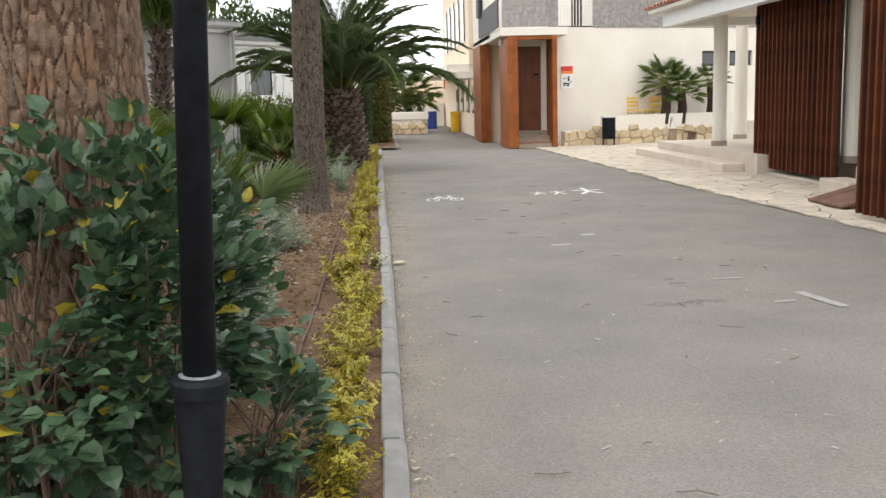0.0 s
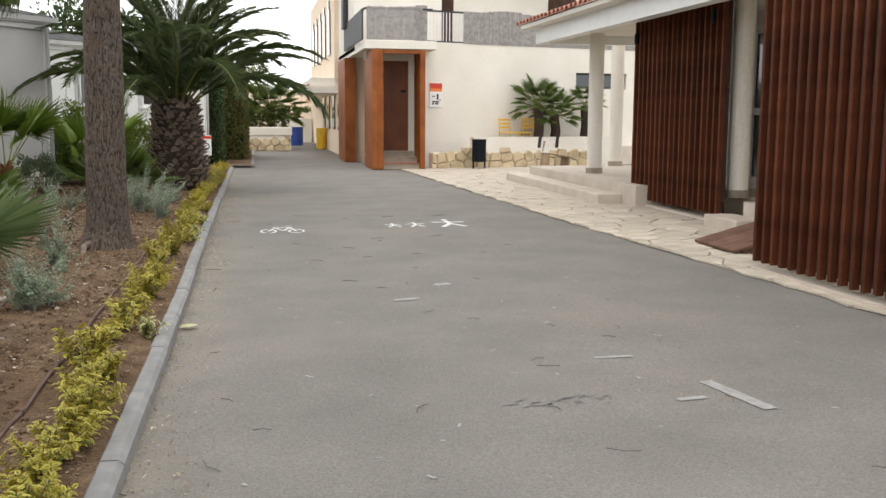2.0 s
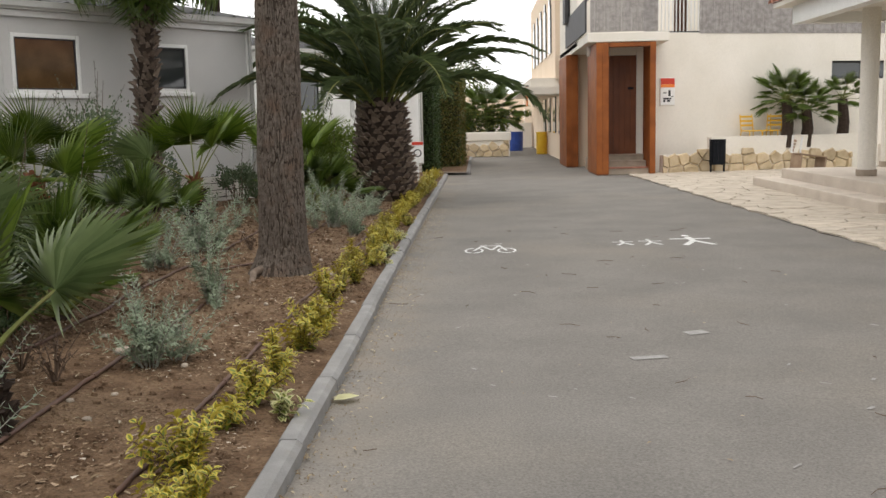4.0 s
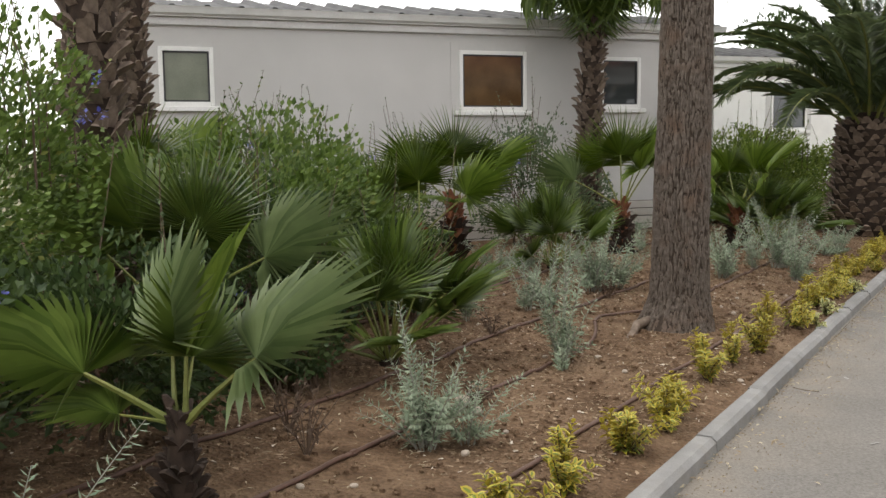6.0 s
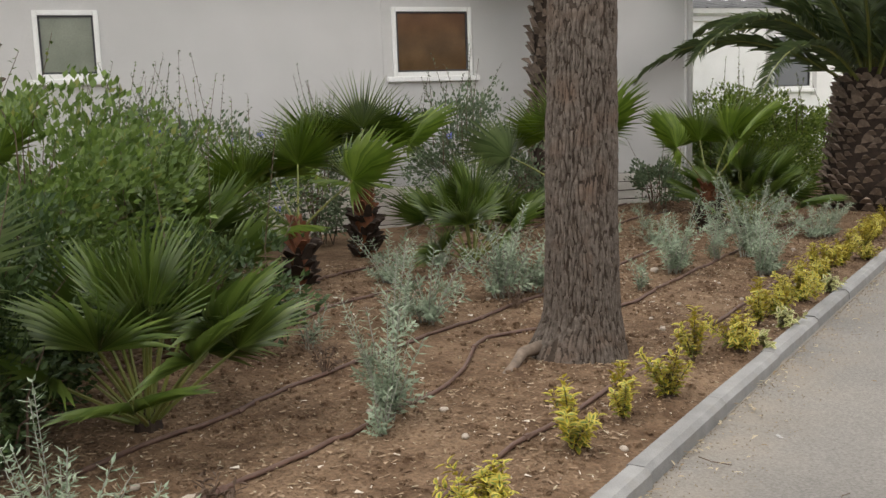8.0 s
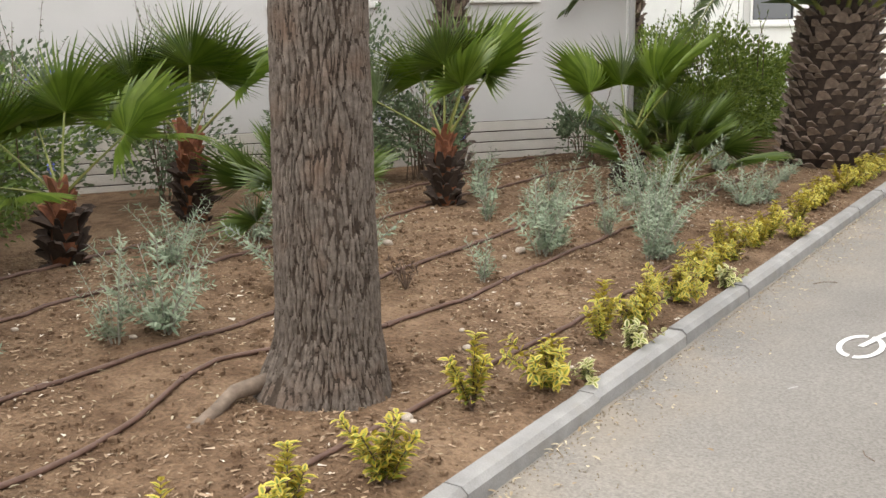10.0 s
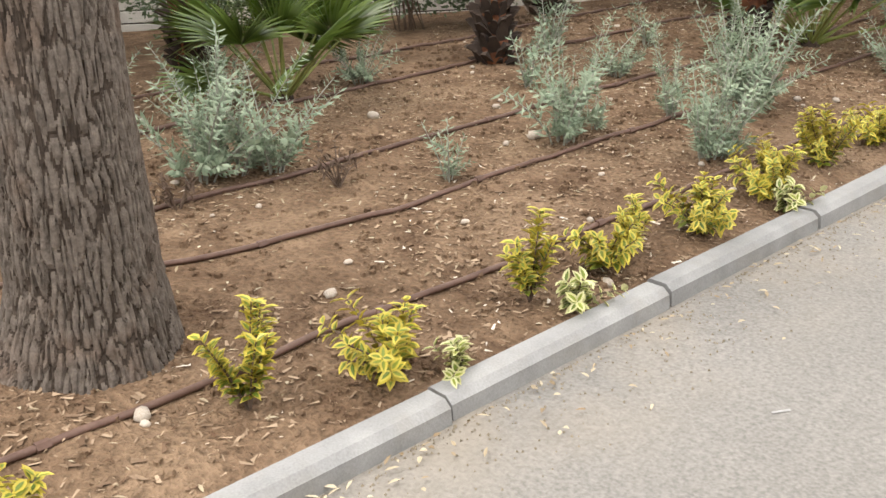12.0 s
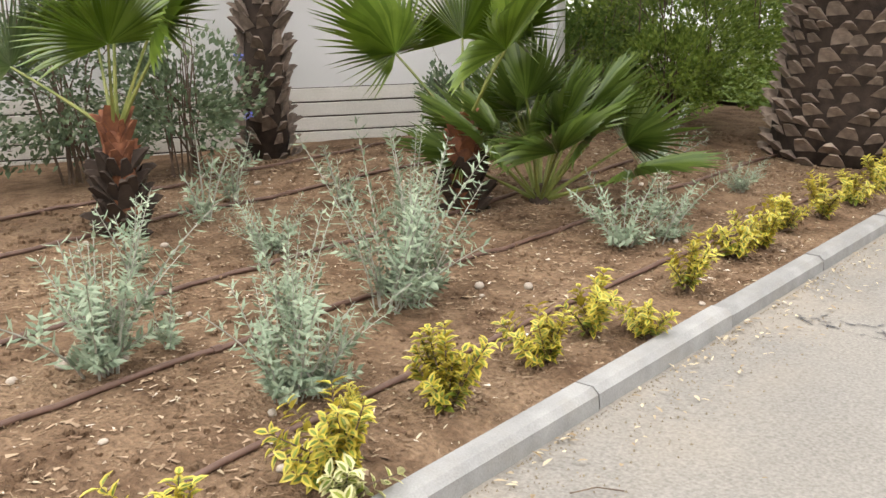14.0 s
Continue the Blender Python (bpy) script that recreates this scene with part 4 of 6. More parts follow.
def rubble(a, b, z1, parent, base, d, n, mat, rows=2):
    """Irregular facing stones with a ragged top, each proud of the mortar."""
    pts = []
    for r in range(rows + 1):
        t = a + uni(-0.1, 0.15)
        while t < b + 0.2:
            pts.append((t, z1 * (r + 0.45) / rows + uni(-0.07, 0.07)))
            t += uni(0.24, 0.44)
    for (cx, cz, poly) in cells(pts, 0.6, (a, 0.0, b, z1 * 1.25)):
        if cz > z1 and rng.random() < 0.5 or cz > z1 * 1.2:
            continue
        m, out, inn = len(poly), [], []
        for (u, w) in poly:
            p0, p1 = base + d * (cx + (u - cx) * 0.97), base + d * (cx + (u - cx) * 0.82) - n * uni(0.045, 0.075)
            out.append((p0.x, p0.y, cz + (w - cz) * 0.97))
            inn.append((p1.x, p1.y, max(cz + (w - cz) * 0.82, 0.01)))
        s = Shape()
        s.add(out + inn, [tuple(range(m, 2 * m))] + [(q, (q + 1) % m, m + (q + 1) % m, m + q) for q in range(m)])
        part("rubble_stone", s, mat, parent)


rubble(0.0, 5.2, 0.46, low, LA + ln * 0.02, ld, ln, M_STONE)
low2 = thing("planter_wall", "low white-capped rubble wall across the lane's end", "wall")
part("wall_core", Shape().box(-2.5, 40.05, 0, 2.0, 40.4, 0.62).box(-2.5, 40.0, 0.62, 2.05, 40.45, 0.95, bevel=0.02), M_WHITE, low2)
rubble(0.0, 4.4, 0.50, low2, Vector((-2.45, 40.04)), Vector((1, 0)), Vector((0, 1)), M_STONE)


# ---- street furniture ----
def litter_bin(x, y):
    b = thing("litter_bin", "black slatted metal litter bin on two legs", "bin", at=pose(x, y, 0.015))
    part("liner", Shape().tube([(0, 0, 0.20), (0, 0, 0.74)], 0.17, 16), M_BLACK, b)
    for k in range(18):
        a = 2 * math.pi * k / 18
        part("slat", Shape().box(-0.02, 0.178, 0.18, 0.02, 0.192, 0.78), M_BLACK, b, at=pose(0, 0, 0, 0, 0, math.degrees(a)))
    part("rim", Shape().tube([(0, 0, 0.78), (0, 0, 0.80)], 0.205, 18), M_BLACK, b)
    for sx in (-1, 1):
        part("leg", Shape().box(sx * 0.16 - 0.02, -0.02, 0, sx * 0.16 + 0.02, 0.02, 0.3), M_BLACK, b)


litter_bin(6.62, 26.25)


def info_sign():
    s = thing("wall_sign", "white information board with red header on the wall", "sign")
    p = WA + wd * 0.18
    m = Matrix(((wd.x, wn2.x, 0, p.x), (wd.y, wn2.y, 0, p.y), (0, 0, 1, 0), (0, 0, 0, 1)))
    part("board", Shape().box(0, -0.03, 1.68, 0.40, -0.004, 2.36, bevel=0.008), M_SIGN, s, at=m)
    part("header", Shape().box(0.01, -0.034, 2.2, 0.39, -0.031, 2.35), M_RED, s, at=m)
    part("band", Shape().box(0.01, -0.034, 2.12, 0.39, -0.031, 2.198), M_ORANGE, s, at=m)
    for x0, z0, x1, z1 in ((0.08, 1.97, 0.16, 2.0), (0.22, 1.90, 0.28, 2.05), (0.08, 1.82, 0.30, 1.86), (0.08, 1.76, 0.14, 1.81), (0.18, 1.76, 0.27, 1.81), (0.30, 1.88, 0.36, 1.9)):
        part("print", Shape().box(x0, -0.034, z0, x1, -0.031, z1), M_DARKINK, s, at=m)


info_sign()


def no_dog_sign(x, y):
    s = thing("garden_sign", "small white sign with red header on a white stake", "sign", at=pose(x, y, 0.06, 0, 0, 4))
    part("stake", Shape().box(-0.025, 0.0, 0, 0.025, 0.02, 0.5), M_SIGN, s)
    part("board", Shape().box(-0.13, -0.012, 0.42, 0.13, -0.001, 0.90, bevel=0.004), M_SIGN, s)
    part("header", Shape().box(-0.125, -0.016, 0.82, 0.125, -0.013, 0.89), M_RED, s)
    r = Shape()
    for k in range(20):
        a, b = 2 * math.pi * k / 20, 2 * math.pi * (k + 1) / 20
        r.add([(q * math.cos(t), -0.0135, 0.64 + q * math.sin(t)) for t in (a, b) for q in (0.09, 0.065)], [(0, 1, 3, 2)])
    part("ring", r, M_DARKINK, s)


no_dog_sign(-0.58, 24.0)


def yellow_chair(x, y, turn):
    c = thing("garden_chair", "yellow metal garden chair by the white wall", "chair", "yellow garden chairs", at=pose(x, y, 0.55, 0, 0, turn))
    part("seat", Shape().box(-0.2, -0.2, 0.42, 0.2, 0.2, 0.45, bevel=0.008), M_YELLOW, c)
    for sx in (-1, 1):
        for sy in (-1, 1):
            part("leg", Shape().tube([(sx * 0.18, sy * 0.18, 0.42), (sx * 0.21, sy * 0.22, 0)], 0.012, 5), M_YELLOW, c)
        part("back_post", Shape().tube([(sx * 0.18, 0.18, 0.44), (sx * 0.18, 0.25, 0.85)], 0.012, 5), M_YELLOW, c)
    for k in range(3):
        part("back_bar", Shape().box(-0.18, 0.2 + k * 0.02, 0.55 + k * 0.11, 0.18, 0.215 + k * 0.02, 0.60 + k * 0.11), M_YELLOW, c)


terr = wall_box(Shape(), 1.3, 10, -0.55, -0.01, 0.0, 0.55)
tagged(part("terrace", terr, M_STEP), "raised terrace behind the low planter wall", "terrace", kind="structure")
yellow_chair(7.75, 27.40, 20)
yellow_chair(8.3, 27.5, -30)
yellow_chair(8.5, 27.6, -10)


def wooden_bench(x, y):
    b = thing("garden_bench", "weathered wooden folding bench leaning beside the wall", "bench", at=pose(x, y, 0.13, 0, 8, 25) @ Matrix.Scale(0.75, 4))
    for k in range(4):
        part("slat", Shape().box(-0.55, -0.2 + k * 0.11, 0.36, 0.55, -0.11 + k * 0.11, 0.39, bevel=0.004), M_SOOT, b)
        part("back_slat", Shape().box(-0.55 + k * 0.02, 0.26, 0.44 + k * 0.1, -0.42 + k * 0.02, 0.29, 0.52 + k * 0.1), M_SOOT, b)
    for sx in (-0.5, 0.5):
        part("leg", Shape().box(sx - 0.03, -0.2, -0.12, sx + 0.03, 0.24, 0.36), M_SOOT, b)
    part("back_frame", Shape().box(-0.56, 0.24, 0.39, -0.5, 0.27, 0.95).box(-0.2, 0.24, 0.39, -0.14, 0.27, 0.95), M_GUTTER, b)


wooden_bench(8.6, 25.6)


def barrel(x, y, mat, r, h, label):
    b = thing("waste_bin", label, "bin", at=pose(x, y, 0.0))
    part("body", Shape().tube([(0, 0, 0), (0, 0, 0.03), (0, 0, h * 0.3), (0, 0, h * 0.33), (0, 0, h * 0.36), (0, 0, h * 0.65), (0, 0, h * 0.68), (0, 0, h * 0.71), (0, 0, h)], [r * 0.95, r, r, r * 1.04, r, r, r * 1.04, r, r], 18), mat, b, smooth=False)
    part("lid", Shape().tube([(0, 0, h), (0, 0, h + 0.05)], [r * 1.05, r * 1.03], 18), mat, b)


barrel(2.45, 47.0, M_BLUE, 0.38, 0.82, "blue plastic drum at the lane's end")
barrel(3.36, 42.0, M_YELLOW, 0.22, 0.85, "yellow plastic bin against the pale wall")


def hanging_sign():
    s = thing("hanging_sign", "small orange sign hanging from the arcade ledge", "sign")
    part("board", Shape().box(2.42, 35.0, 1.85, 2.46, 35.5, 2.5), M_ORANGE, s)
    part("bracket", Shape().box(2.42, 35.2, 2.5, 2.60, 35.24, 2.54), M_BLACK, s)


hanging_sign()


def lamp_post(x, y):
    l = thing("street_lamp", "black iron lamp post with a thicker lower sleeve", "lamp post", at=pose(x, y, soil_z(x) - 0.02, 0, 2.1, 0))
    part("sleeve", Shape().tube([(0, 0, 0), (0, 0, 0.04), (0, 0, 0.05), (0, 0, 0.62)], [0.10, 0.10, 0.041, 0.074], 24), M_BLACK, l, smooth=False)
    part("collar", Shape().tube([(0, 0, 0.60), (0, 0, 0.615), (0, 0, 0.655), (0, 0, 0.668), (0, 0, 0.672)], [0.041, 0.083, 0.085, 0.078, 0.055], 24), M_BLACK, l, "worn chalky collar")
    part("collar_seam", Shape().tube([(0, 0, 0.668), (0, 0, 0.679)], [0.068, 0.040], 24), M_BLACKWORN, l)
    part("pole", Shape().tube([(0, 0, 0.66), (0, 0, 3.6)], [0.048, 0.042], 24), M_BLACK, l, smooth=True)
    part("lantern", Shape().tube([(0, 0, 3.6), (0, 0, 3.66), (0, 0, 4.0), (0, 0, 4.05), (0, 0, 4.2)], [0.05, 0.14, 0.2, 0.26, 0.05], 12), M_BLACK, l)


lamp_post(-0.597, 0.965)

# hoses
def hose(x, y0, y1, amp, label, seed):
    s, pts = Shape(), []
    y = y0
    while y <= y1:
        xx = x + amp * noise.noise((seed, y * 0.45, 0)) + 0.02 * noise.noise((seed, y * 2.0, 5))
        if -1.5 < x < -0.6:
            xx -= 0.30 * math.exp(-((y - 10.55) / 0.55) ** 2)
        pts.append((xx, y, bed_lift(xx, y) + 0.010 + 0.006 * abs(noise.noise((seed, y * 3, 9)))))
        y += 0.12
    s.tube(pts, 0.0115, 6)
    h = tagged(part("drip_hose", s, M_HOSE, smooth=True), label, "hose", "drip hoses")
    for k in range(3, len(pts) - 3, 9):
        p, q = Vector(pts[k]), Vector(pts[k + 1])
        part("emitter", Shape().tube([p - (q - p) * 0.15, p + (q - p) * 0.15], 0.016, 6), M_HOSE, h)


hose(-0.53, -3, 19, 0.03, "brown drip irrigation hose beside the yellow shrubs", 1)
hose(-1.20, -3, 18.6, 0.06, "brown drip irrigation hose lying on soil", 2)
hose(-1.81, 2, 17.5, 0.05, "brown drip irrigation hose lying on soil", 3)
hose(-2.78, 3, 17.0, 0.12, "brown drip irrigation hose between the palms", 4)
hose(-3.5, 9, 18.2, 0.15, "brown drip irrigation hose near the mobile home", 5)


# ---- trees ----
def leaf_cloud(s, centre, radii, n, size, slot=0, aspect=0.5, simple=True, hollow=0.35, upward=0.3, clump=1.6, seed=0.0):
    """Leaves in an uneven, gappy body round a centre."""
    made, tries = 0, 0
    while made < n and tries < n * 6:
        tries += 1
        u = on_sphere()
        r = hollow + (1 - hollow) * uni(0, 1) ** 0.45
        edge = 1.0 + 0.5 * noise.noise((u.x * clump + seed, u.y * clump, u.z * clump)) + 0.2 * noise.noise((u.x * 4 + seed, u.y * 4, u.z * 4))
        p = Vector((centre[0] + u.x * radii[0] * r * edge, centre[1] + u.y * radii[1] * r * edge, centre[2] + u.z * radii[2] * r * edge))
        if noise.noise((p.x * 3.1 + seed, p.y * 3.1, p.z * 3.1)) < 0.0 or p.z < 0.12:
            continue
        d = (u + Vector((uni(-0.8, 0.8), uni(-0.8, 0.8), uni(-0.5, 0.5) + upward)))
        l = size * uni(0.65, 1.25)
        if simple:
            s.blade(p, d, on_sphere(), l, l * aspect, slot, uni(0, 0.3))
        else:
            s.leaf(p, d, Vector((uni(-0.5, 0.5), uni(-0.5, 0.5), 1)), l, l * aspect, slot, 0.2, uni(0.05, 0.3))
        made += 1


def twigs(s, base, radii, height, n, r=0.008, slot=0):
    for _ in range(n):
        a, q = uni(0, 6.283), uni(0.2, 0.9)
        p0 = Vector(base) + Vector((uni(-0.12, 0.12), uni(-0.12, 0.12), -0.02))
        p2 = Vector(base) + Vector((math.cos(a) * radii[0] * q, math.sin(a) * radii[1] * q, height * uni(0.5, 0.92)))
        p1 = (p0 + p2) / 2 + Vector((-math.cos(a) * 0.1 * radii[0], -math.sin(a) * 0.1 * radii[1], height * 0.12))
        s.tube([p0, p1, p2], [r, r * 0.7, r * 0.3], 4, slot, False)


def bark_trunk(x, y, z0, rings, sides, rows, cell, tall, depth, lean=(0, 0), seed=0.0, flare=()):
    """A trunk of long raised bark plates parted by furrows, whose darker slot includes crease shade."""
    s = Shape()
    s.v, deep = [], []
    top = rings[-1][0]
    for i in range(rows + 1):
        h = z0 + (top - z0) * i / rows
        r = rings[-1][1]
        for (a, b) in zip(rings, rings[1:]):
            if a[0] <= h <= b[0] + 1e-6:
                r = a[1] + (b[1] - a[1]) * (h - a[0]) / (b[0] - a[0])
        for k in range(sides):
            t = 2 * math.pi * k / sides
            c, n = math.cos(t), math.sin(t)
            px, py = c * r + 0.012 * noise.noise((c * 3, n * 3, h * 9 + seed)), n * r + 0.012 * noise.noise((c * 3 + 7, n * 3, h * 9 + seed))
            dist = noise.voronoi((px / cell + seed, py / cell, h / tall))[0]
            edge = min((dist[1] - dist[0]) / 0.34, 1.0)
            lump = noise.noise((px * 40 + seed, py * 40, h * 14))
            d = r + depth * (edge ** 0.6 - 0.7) * (0.8 + 0.5 * noise.noise((px * 9, py * 9, h * 3 + seed))) + 0.004 * lump + 0.010 * noise.noise((c * 2.2 + seed, n * 2.2, h * 1.3))
            for (ang, amount, reach) in flare:
                w = max(0.0, math.cos(t - ang)) ** 6
                d += amount * w * max(0.0, 1 - (h - z0) / reach) ** 2
            s.v.append((x + d * c + lean[0] * (h - z0), y + d * n + lean[1] * (h - z0), h))
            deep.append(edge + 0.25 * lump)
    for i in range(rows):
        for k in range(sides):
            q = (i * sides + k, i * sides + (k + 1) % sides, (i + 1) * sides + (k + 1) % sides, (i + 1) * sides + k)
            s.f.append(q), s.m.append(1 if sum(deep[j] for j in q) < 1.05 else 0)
    return s


pine = thing("pine_tree", "tall tree with deeply furrowed grey-brown bark", "tree")
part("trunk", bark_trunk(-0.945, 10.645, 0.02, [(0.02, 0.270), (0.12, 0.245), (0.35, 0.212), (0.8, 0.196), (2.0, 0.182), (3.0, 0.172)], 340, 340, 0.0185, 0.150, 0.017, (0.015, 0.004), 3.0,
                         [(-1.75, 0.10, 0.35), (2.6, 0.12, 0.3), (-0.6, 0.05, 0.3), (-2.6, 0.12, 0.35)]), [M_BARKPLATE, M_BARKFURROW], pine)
M_ROOT = surface("bare_root", (0.120, 0.090, 0.068), (0.215, 0.165, 0.125), 16.0, 0.9, 0.4, 80.0)
root = Shape().tube([(-1.08, 10.45, 0.16), (-1.12, 10.28, 0.155), (-1.10, 10.16, 0.12), (-1.09, 10.02, 0.09), (-1.06, 9.94, 0.05)], [0.038, 0.031, 0.027, 0.022, 0.014], 10)
part("surface_root", root, M_ROOT, pine, "bare pale root", smooth=True)
for (dx, dy, h) in ((0.6, 0.5, 6.0), (-0.7, 0.3, 6.4), (0.1, -0.6, 6.2)):
    part("limb", Shape().tube([(-0.90, 10.73, 2.85), (-0.90 + dx * 0.3, 10.73 + dy * 0.3, 3.6), (-0.9 + dx, 10.73 + dy, 4.8), (-0.9 + dx * 1.6, 10.73 + dy * 1.6, h)], [0.14, 0.11, 0.08, 0.03], 10), M_PINE, pine, smooth=True)
cr = Shape()
for c in ((-0.2, 11.3, 6.2), (-1.9, 11.1, 6.5), (-0.8, 9.8, 6.3), (-1.0, 10.9, 7.2)):
    leaf_cloud(cr, c, (1.1, 1.1, 0.7), 1200, 0.16, 0, 0.25, seed=c[0])
part("crown", cr, M_HEDGE, pine)

near_tree = thing("roadside_tree", "thick tree with flaky tan bark beside the lamp", "tree")
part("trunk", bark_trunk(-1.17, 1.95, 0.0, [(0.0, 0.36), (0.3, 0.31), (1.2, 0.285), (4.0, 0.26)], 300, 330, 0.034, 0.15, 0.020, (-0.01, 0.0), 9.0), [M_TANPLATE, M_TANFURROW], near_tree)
part("limb", Shape().tube([(-1.21, 1.95, 3.9), (-1.4, 2.0, 5.2), (-1.9, 2.2, 6.4)], [0.2, 0.14, 0.05], 10), M_PLANE, near_tree, smooth=True)
part("limb", Shape().tube([(-1.21, 1.95, 3.9), (-0.7, 1.6, 5.2), (-0.4, 1.4, 6.4)], [0.2, 0.14, 0.05], 10), M_PLANE, near_tree, smooth=True)
cr = Shape()
for c in ((-1.7, 2.1, 6.6), (-0.6, 1.6, 6.7)):
    leaf_cloud(cr, c, (1.2, 1.2, 0.8), 1300, 0.13, 0, 0.5, seed=c[0])
part("crown", cr, M_WALLSHRUB, near_tree)


# ---- palms ----
def fan_frond(radius, petiole, nseg=34, span=200.0, split=0.55, droop=0.25, arch=0.15, width=1.0, seed=1, cup=0.25):
    """One fan leaf: a stalk along +x that arches, and a pleated blade with split tips."""
    r = random.Random(seed)
    s = Shape()
    pts = [Vector((petiole * t, 0, -arch * petiole * t * t)) for t in (0, 0.25, 0.5, 0.75, 1.0)]
    s.tube(pts, [0.016, 0.011, 0.009, 0.008, 0.007], 5, 0, False)
    o = pts[-1]
    tilt = math.atan2(-2 * arch, 1.0) + 0.10
    half = radians(span) / 2
    step = 2 * half / nseg

    def at(rad, ang, lift):
        x, y = rad * math.cos(ang), rad * math.sin(ang)
        z = lift + cup * abs(y) * 0.6 - cup * 0.25 * x
        return o + Vector((x * math.cos(tilt) - z * math.sin(tilt), y, x * math.sin(tilt) + z * math.cos(tilt)))

    for i in range(nseg):
        a = -half + (i + 0.5) * step
        q = abs(a) / half
        ln = radius * (1 - 0.28 * q * q) * r.uniform(0.93, 1.05)
        rs = ln * split * r.uniform(0.92, 1.08)
        d = step * 0.5 * width
        dr = droop * r.uniform(0.5, 1.5)
        up = 0.014 + 0.050 * radius
        mid = ln * (split + (1 - split) * 0.55)
        tw = r.uniform(-0.03, 0.03)
        v = [at(0.0, a, 0), at(rs, a - d, 0), at(rs, a, up), at(rs, a + d, 0),
             at(mid, a - d * 0.22 + tw, -dr * (mid - rs) * 0.5), at(mid, a + tw, up * 0.5 - dr * (mid - rs) * 0.5), at(mid, a + d * 0.22 + tw, -dr * (mid - rs) * 0.5),
             at(ln, a + tw * 1.6, -dr * (ln - rs))]
        s.add(v, [(0, 1, 2), (0, 2, 3), (1, 4, 5, 2), (2, 5, 6, 3), (4, 7, 5), (5, 7, 6)], 1)
    return s


FANS = [fan_frond(0.62, 0.60, 44, 215, 0.40, 0.16, 0.06, 0.95, k).mesh("frond", [M_PETIOLE, M_FAN]) for k in (1, 2, 3)]
FANS_SHEEN = [fan_frond(0.60, 0.60, 40, 210, 0.38, 0.12, 0.12, 0.82, k).mesh("frond", [M_PETIOLE, M_FANSHEEN]) for k in (4, 5)]
CHAMS = [fan_frond(0.44, 0.52, 32, 190, 0.24, 0.14, 0.05, 0.60, k).mesh("frond", [M_PETIOLE, M_FANDARK]) for k in (6, 7, 8)]
NEARFAN = [fan_frond(0.50, 0.30, 40, 215, 0.42, 0.12, 0.05, 0.92, k, 0.35).mesh("frond", [M_PETIOLE, M_FANDARK]) for k in (13, 14)]
NEARSHEEN = [fan_frond(0.46, 0.30, 38, 210, 0.36, 0.12, 0.12, 0.85, k, 0.30).mesh("frond", [M_PETIOLE, M_FANSHEEN]) for k in (15, 16)]
SPEAR = [fan_frond(0.42, 0.22, 12, 18, 0.75, 0.02, 0.0, 1.0, 23, 2.5).mesh("frond", [M_PETIOLE, M_FAN])]
MIDFAN = [fan_frond(0.60, 0.50, 42, 215, 0.46, 0.14, 0.05, 0.92, k).mesh("frond", [M_PETIOLE, M_FANDARK]) for k in (17, 18)]
HANGS = [fan_frond(0.75, 0.75, 36, 210, 0.5, 0.5, 0.5, 1.0, k).mesh("frond", [M_PETIOLE, M_FANDARK]) for k in (9,)]


def put_frond(meshes, parent, z, az, pitch, scale, roll=0.0, r0=0.02):
    me = meshes[rng.randrange(len(meshes))]
    m = pose(0, 0, z, 0, 0, az) @ pose(r0, 0, 0, roll, -pitch, 0) @ Matrix.Scale(scale, 4)
    part("frond", me, None, parent, at=m)


def boot_mesh(name, mat, w, h, out):
    s = Shape()
    s.add([(0, -w / 2, 0), (0, w / 2, 0), (out * 0.45, -w * 0.40, h * 0.5), (out * 0.45, w * 0.40, h * 0.5), (out, -w * 0.20, h), (out, w * 0.20, h), (out * 0.55, -w * 0.16, h * 0.98), (out * 0.55, w * 0.16, h * 0.98), (-0.02, 0, h * 0.7)],
          [(0, 1, 3, 2), (2, 3, 5, 4), (4, 5, 7, 6), (6, 7, 8), (0, 2, 8), (1, 8, 3), (2, 4, 6), (2, 6, 8), (3, 7, 5), (3, 8, 7)])
    return s.mesh(name, [mat])


BOOT = boot_mesh("frond_base", M_BOOT, 0.115, 0.135, 0.060)
SMALLBOOT = boot_mesh("frond_base", M_REDFIBRE, 0.09, 0.13, 0.035)
DRYBOOT = boot_mesh("frond_base", M_BOOTDARK, 0.08, 0.11, 0.045)
SCAR = boot_mesh("leaf_scar", M_DATEBOOT, 0.13, 0.085, 0.055)


def boots(parent, me, r_of, z0, z1, around, rise, jitter=6, tilt=0.0, sc=1.0, lean=(0, 0), twist=8, vary=0.15):
    z, k = z0, 0
    while z < z1:
        for i in range(around):
            a = 360.0 * (i + 0.5 * (k % 2)) / around + uni(-jitter, jitter)
            zz = z + uni(-0.03, 0.03)
            r = r_of(zz) - 0.01
            x, y = math.cos(radians(a)) * r + lean[0] * zz, math.sin(radians(a)) * r + lean[1] * zz
            part(me.name.split(".")[0], me, None, parent, at=pose(x, y, zz, uni(-twist, twist), tilt + uni(-twist, twist), a) @ Matrix.Scale(sc * uni(1 - vary, 1 + vary), 4))
        z += rise
        k += 1


